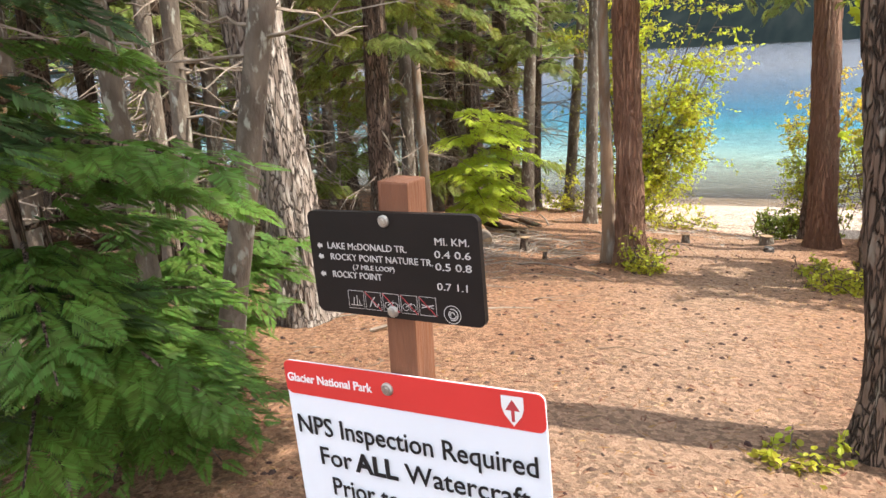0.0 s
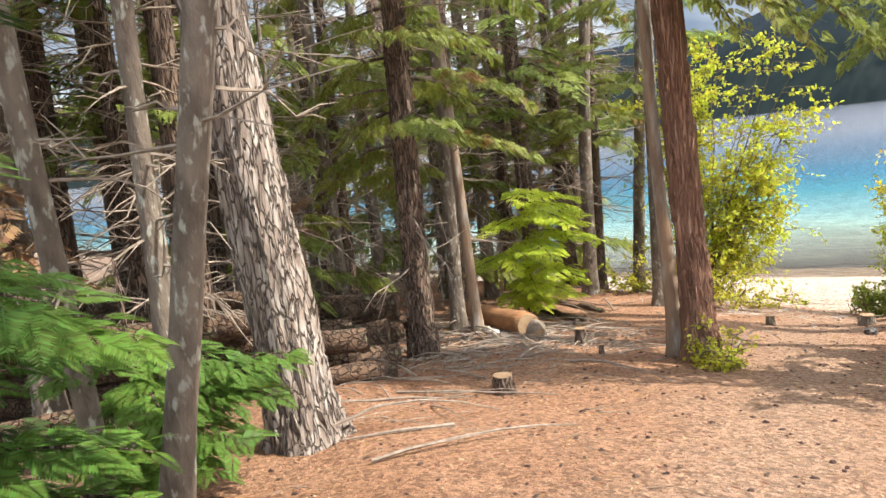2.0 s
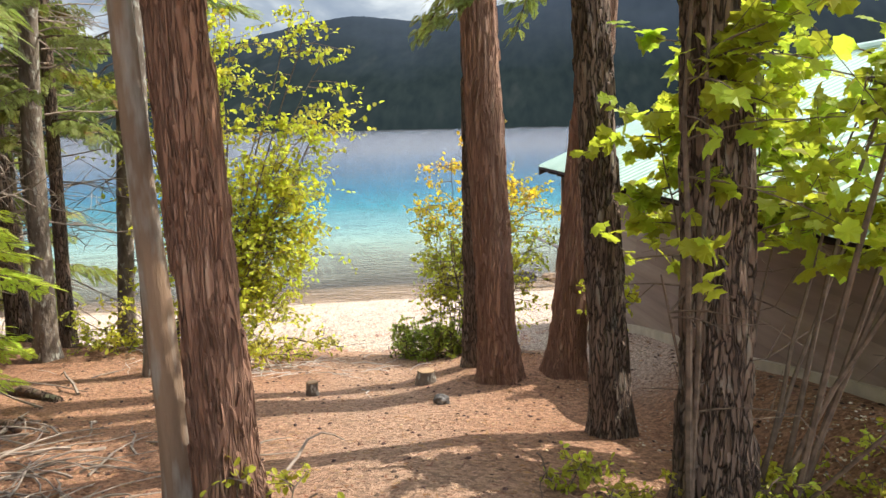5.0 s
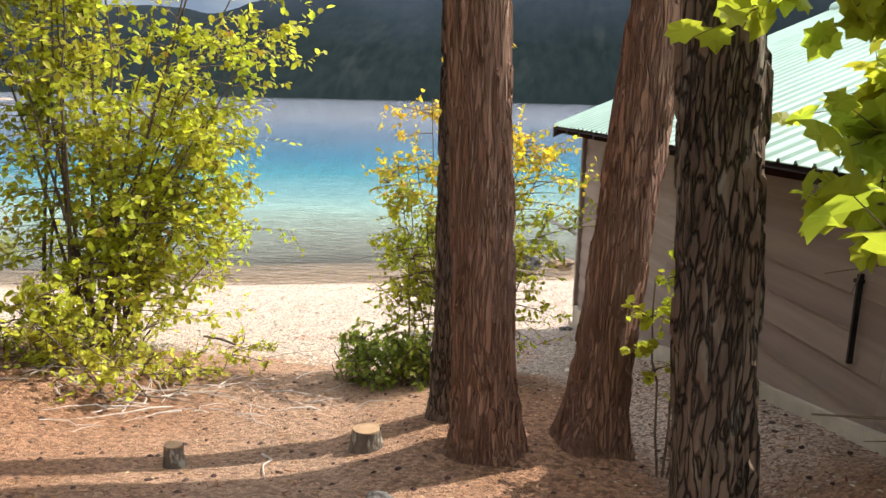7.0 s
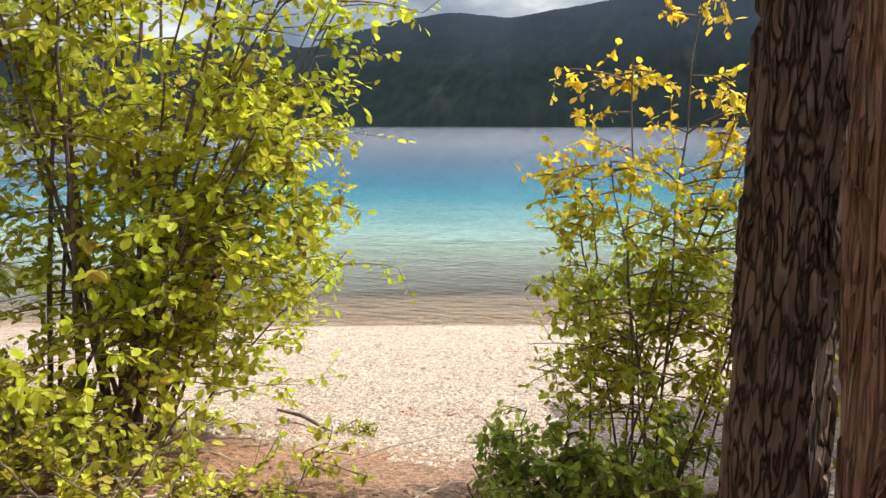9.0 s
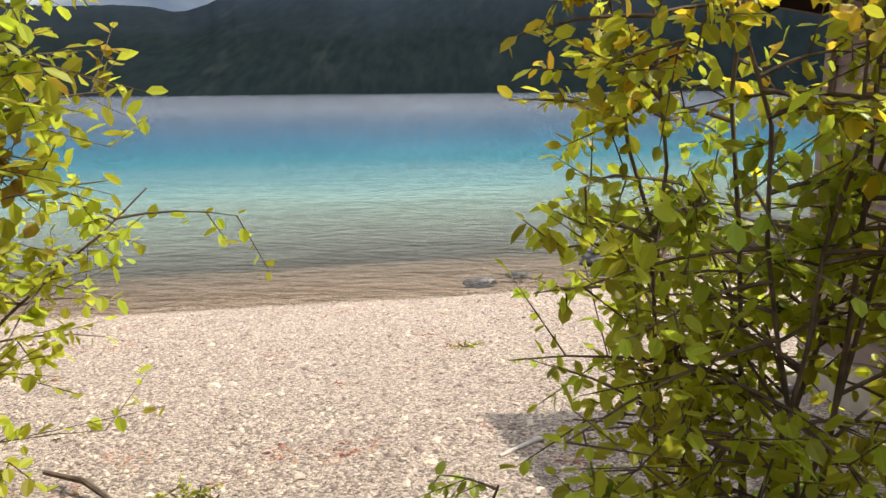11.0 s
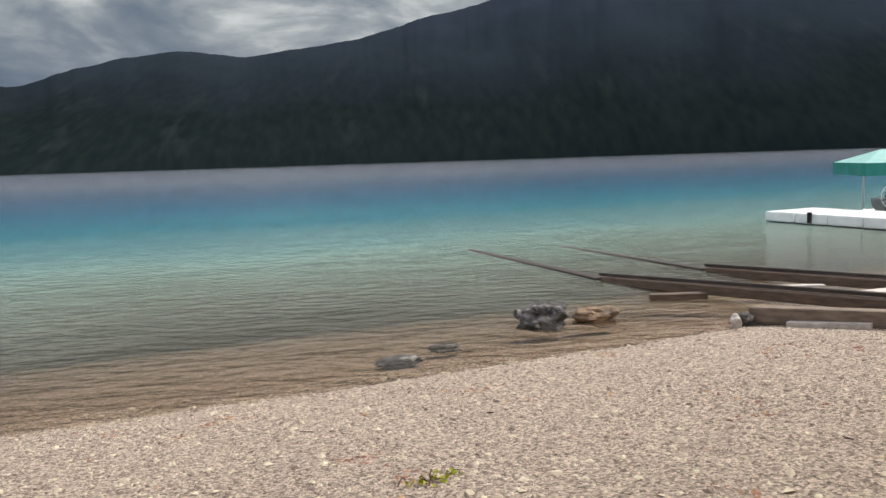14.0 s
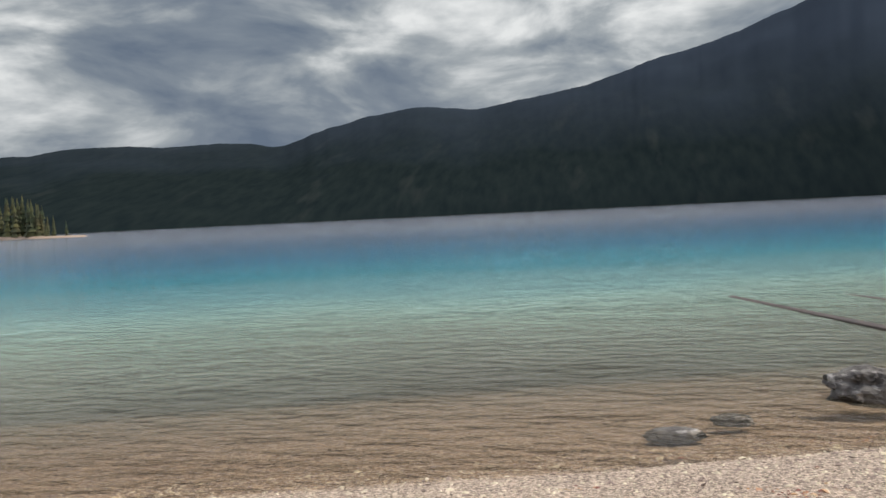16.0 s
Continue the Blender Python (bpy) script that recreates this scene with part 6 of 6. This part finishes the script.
for (x0, y0), (x1, y1) in (((0, 0), (CL, 0)), ((CL, 0), (CL, CW)), ((CL, CW), (0, CW)), ((0, CW), (0, 0))):
    k = 14
    for i in range(k):
        u0, u1 = i / k, (i + 1) / k
        d0, d1 = 0.02 * math.sin(u0 * 17), 0.02 * math.sin(u1 * 17)
        nx, ny = (y1 - y0) / math.hypot(x1 - x0, y1 - y0), -(x1 - x0) / math.hypot(x1 - x0, y1 - y0)
        a, b = (x0 + (x1 - x0) * u0, y0 + (y1 - y0) * u0), (x0 + (x1 - x0) * u1, y0 + (y1 - y0) * u1)
        s.add([(a[0], a[1], 1.815), (b[0], b[1], 1.815), (b[0] + nx * d1, b[1] + ny * d1, 1.40 + abs(d1)), (a[0] + nx * d0, a[1] + ny * d0, 1.40 + abs(d0)),
               (a[0] - nx * 0.02, a[1] - ny * 0.02, 1.80), (b[0] - nx * 0.02, b[1] - ny * 0.02, 1.80), (b[0] + nx * (d1 - 0.02), b[1] + ny * (d1 - 0.02), 1.40 + abs(d1)), (a[0] + nx * (d0 - 0.02), a[1] + ny * (d0 - 0.02), 1.40 + abs(d0))],
              [[0, 3, 2, 1], [4, 5, 6, 7], [3, 7, 6, 2]])
part("valance", s, M["canvas"], lift, "dark teal hanging valance")
for x, y in ((0.95, 0.15), (0.95, CW - 0.15), (CL - 0.9, 0.15), (CL - 0.9, CW - 0.15)):
    s = Soup()
    s.tube([(x, y, -1.2), (x, y, 1.8)], [0.035, 0.035], 8)
    part("post", s, M["alu"], lift)
for y in (0.15, CW - 0.15):
    s = Soup()
    s.tube([(0.95, y, 0.14), (CL - 0.9, y, 0.14)], [0.04, 0.04], 8)
    part("beam", s, M["alu"], lift)
wheel = Soup()
WX, WZ, WR = 0.88, 0.77, 0.40
for k in range(32):
    a0, a1 = 2 * math.pi * k / 32, 2 * math.pi * (k + 1) / 32
    wheel.tube([(WX + WR * math.cos(a0), 0.02, WZ + WR * math.sin(a0)), (WX + WR * math.cos(a1), 0.02, WZ + WR * math.sin(a1))], [0.016, 0.016], 5, False)
for k in range(6):
    a0 = math.pi * (k + 0.5) / 3
    wheel.tube([(WX, 0.02, WZ), (WX + WR * math.cos(a0), 0.02, WZ + WR * math.sin(a0))], [0.011, 0.011], 5, False)
hand_wheel = part("hand_wheel", wheel, M["dock"], lift, "white spoked hand wheel")
s = Soup()
s.tube([(WX, 0.0, WZ), (WX, -0.03, WZ)], [0.17, 0.17], 6)
part("hub_plate", s, M["dock"], hand_wheel, "white six-sided hub plate")
s = Soup()
s.box((WX - 0.07, -0.036, WZ - 0.03), (WX + 0.07, -0.031, WZ + 0.05))
part("badge_mark", s, M["iron"], hand_wheel, "dark oval mark")

boat = thing("motor_boat", (15.42, 33.28, 0.05), "grey-hulled motor boat sitting on the lift", "boat")
boat.rotation_euler, boat.scale = (0, 0, radians(-14)), (0.91, 0.91, 0.91)
s = Soup()
rings = [(0.0, 0.62, 0.05, 0.42), (0.6, 0.72, 0.02, 0.43), (1.8, 0.76, 0.0, 0.45), (3.2, 0.68, 0.02, 0.5), (4.2, 0.38, 0.12, 0.56), (4.75, 0.05, 0.34, 0.62)]
hv = []
for x, w, z0, z1 in rings:
    hv += [(x, 0.85 - w, z1), (x, 0.85 - w * 0.95, z1 * 0.62), (x, 0.85 - w * 0.6, z0 + 0.06), (x, 0.85, z0), (x, 0.85 + w * 0.6, z0 + 0.06), (x, 0.85 + w * 0.95, z1 * 0.62), (x, 0.85 + w, z1)]
s.add(hv, [[i * 7 + j, i * 7 + j + 1, i * 7 + 8 + j, i * 7 + 7 + j] for i in range(5) for j in range(6)] + [[i * 7, i * 7 + 7, i * 7 + 13, i * 7 + 6] for i in range(5)] + [[6, 5, 4, 3, 2, 1, 0]])
part("hull", s, M["hull"], boat, "grey hull")
s = Soup()
for side in (-1, 1):
    s.tube([(x, 0.85 + side * w, z1) for x, w, z0, z1 in rings], [0.045] * 6, 7)
part("gunwale", s, M["alu"], boat, "pale rub rail")
s = Soup()
s.tube([(0.3, 0.5, 0.46), (0.3, 0.5, 0.52), (0.32, 0.5, 0.74), (0.36, 0.5, 0.8)], [0.2, 0.24, 0.23, 0.14], 10)
s.tube([(0.22, 0.5, 0.46), (0.2, 0.5, 0.0), (0.24, 0.5, -0.25)], [0.09, 0.07, 0.05], 8)
part("motor", s, M["iron"], boat, "black outboard motor")

# ---- wooded point far along the shore ----
s = Soup()
rp_ = np.random.default_rng(9)
for k in range(16):
    u = k / 15
    s.tube([(-203 - 80 * u, 266 + 6 * u, -1), (-203 - 80 * u, 266 + 6 * u, 0.6 + 1.6 * u)], [7, 4], 9)
tagged(part("far_point", s, M["bark_pale"], smooth=True), "low point of land reaching into the lake", "land", kind="structure")
s = Soup()
for k in range(90):
    u = rp_.random() ** 0.8
    x, y, h = -209 - 80 * u + rp_.normal(0, 1.5), 269 + 6 * u + rp_.normal(0, 3), rp_.uniform(5, 9) + 9 * min(1, 4 * u)
    for q in range(7):
        z = h * (0.12 + 0.125 * q)
        r = (h * 0.16) * (1 - q / 7.5) * rp_.uniform(0.8, 1.2)
        n = 9
        ring_v = [(x + r * math.cos(2 * math.pi * i / n) * rp_.uniform(0.6, 1.2), y + r * math.sin(2 * math.pi * i / n) * rp_.uniform(0.6, 1.2), z - r * 0.3) for i in range(n)]
        s.add(ring_v + [(x, y, z + h * 0.17)], [[i, (i + 1) % n, n] for i in range(n)])
tagged(part("far_trees", s, M["far_tree"]), "conifers on the point of land along the shore", "trees", kind="stuff")

# ---- litter, gravel and pebbles ----
OCT_V = np.array([(1, 0, 0), (0.35, 0.9, 0.1), (-0.5, 0.75, 0), (-1, -0.1, 0), (-0.45, -0.85, 0.05), (0.5, -0.8, 0), (0.1, 0.05, 0.8), (-0.05, 0, -0.6)], float)
OCT_F = [(i, (i + 1) % 6, 6) for i in range(6)] + [((i + 1) % 6, i, 7) for i in range(6)]


CHIP_V = np.array([(1, 0, 0.1), (0.1, 0.8, 0), (-1, 0.1, 0.05), (-0.1, -0.8, 0), (0, 0, 0.5)], float)
CHIP_F = [(0, 1, 4), (1, 2, 4), (2, 3, 4), (3, 0, 4)]


def strew(name, xs, ys, sizes, flat, mat, label, category, seed, sink=0.0, chip=False):
    rng = np.random.default_rng(seed)
    n = len(xs)
    a = rng.random(n) * 2 * math.pi
    dirs = np.stack([np.cos(a), np.sin(a), rng.normal(0, 0.15, n)], 1)
    ups = np.tile([0, 0, 1.0], (n, 1)) + rng.normal(0, 0.25, (n, 3))
    turns = frames_of(dirs, ups) * np.array([1.0, 1.0, 1.0])
    turns[:, :, 1] *= rng.uniform(flat[0], flat[1], n)[:, None]
    turns[:, :, 2] *= rng.uniform(flat[2], flat[3], n)[:, None]
    s = Soup()
    z = ground_z(xs, ys) + np.array([0.05 * noise.noise((x * 0.7 + 3, y * 0.7, 3.0)) + 0.018 * noise.noise((x * 2.6 + 9, y * 2.6, 9.0)) for x, y in zip(xs, ys)]) * np.clip((19.8 + 0.33 * (xs - 0.6) - ys) / 3, 0.15, 1)
    s.scatter(CHIP_V if chip else OCT_V, CHIP_F if chip else OCT_F, np.stack([xs, ys, z - sink * sizes], 1), turns, sizes)
    return tagged(part(name, s, M[mat]), label, category, kind="stuff")


rg = np.random.default_rng(12)
n = 64000
px = rg.uniform(-5.5, 7.5, n)
py = 13.0 + 9.0 * rg.random(n) ** 1.25
keep = (py < 20.5 + 0.33 * (px - 0.6)) & ~((px > wall_x(py) - 0.1) & (py < 16))
px, py = px[keep], py[keep]
strew("pebbles", px, py, rg.lognormal(math.log(0.0125), 0.42, len(px)), (0.55, 0.95, 0.35, 0.7), "pebble", "pale mixed pebbles covering the beach", "pebbles", 1)
n = 22000
px, py = rg.uniform(-3.0, 5.2, n), rg.uniform(0.0, 12.6, n)
strew("needle_litter", px, py, rg.uniform(0.012, 0.04, n), (0.1, 0.3, 0.1, 0.25), "litter", "red-brown needles and bark scraps on the ground", "litter", 2, chip=True)
n = 14000
px, py = rg.uniform(-2.0, 5.2, n), rg.uniform(0.0, 12.6, n)
strew("pale_litter", px, py, rg.uniform(0.008, 0.026, n), (0.15, 0.6, 0.1, 0.3), "chips", "pale wood scraps and gravel on the trail", "litter", 3, chip=True)
n = 1500
px, py = rg.uniform(-2.0, 5.2, n), rg.uniform(0.5, 12.4, n)
strew("fallen_cones", px, py, rg.uniform(0.012, 0.03, n), (0.5, 0.8, 0.5, 0.8), "cone", "small dark cones scattered on the trail", "cones", 4)
n = 3500
px, py = rg.uniform(2.8, 5.4, n), rg.uniform(6.5, 15.5, n)
keep = (px > wall_x(py) - 1.2) & (px < wall_x(py) - 0.05)
strew("gravel", px[keep], py[keep], rg.uniform(0.006, 0.018, keep.sum()), (0.6, 0.9, 0.4, 0.7), "pebble", "grey gravel along the boathouse wall", "gravel", 5)
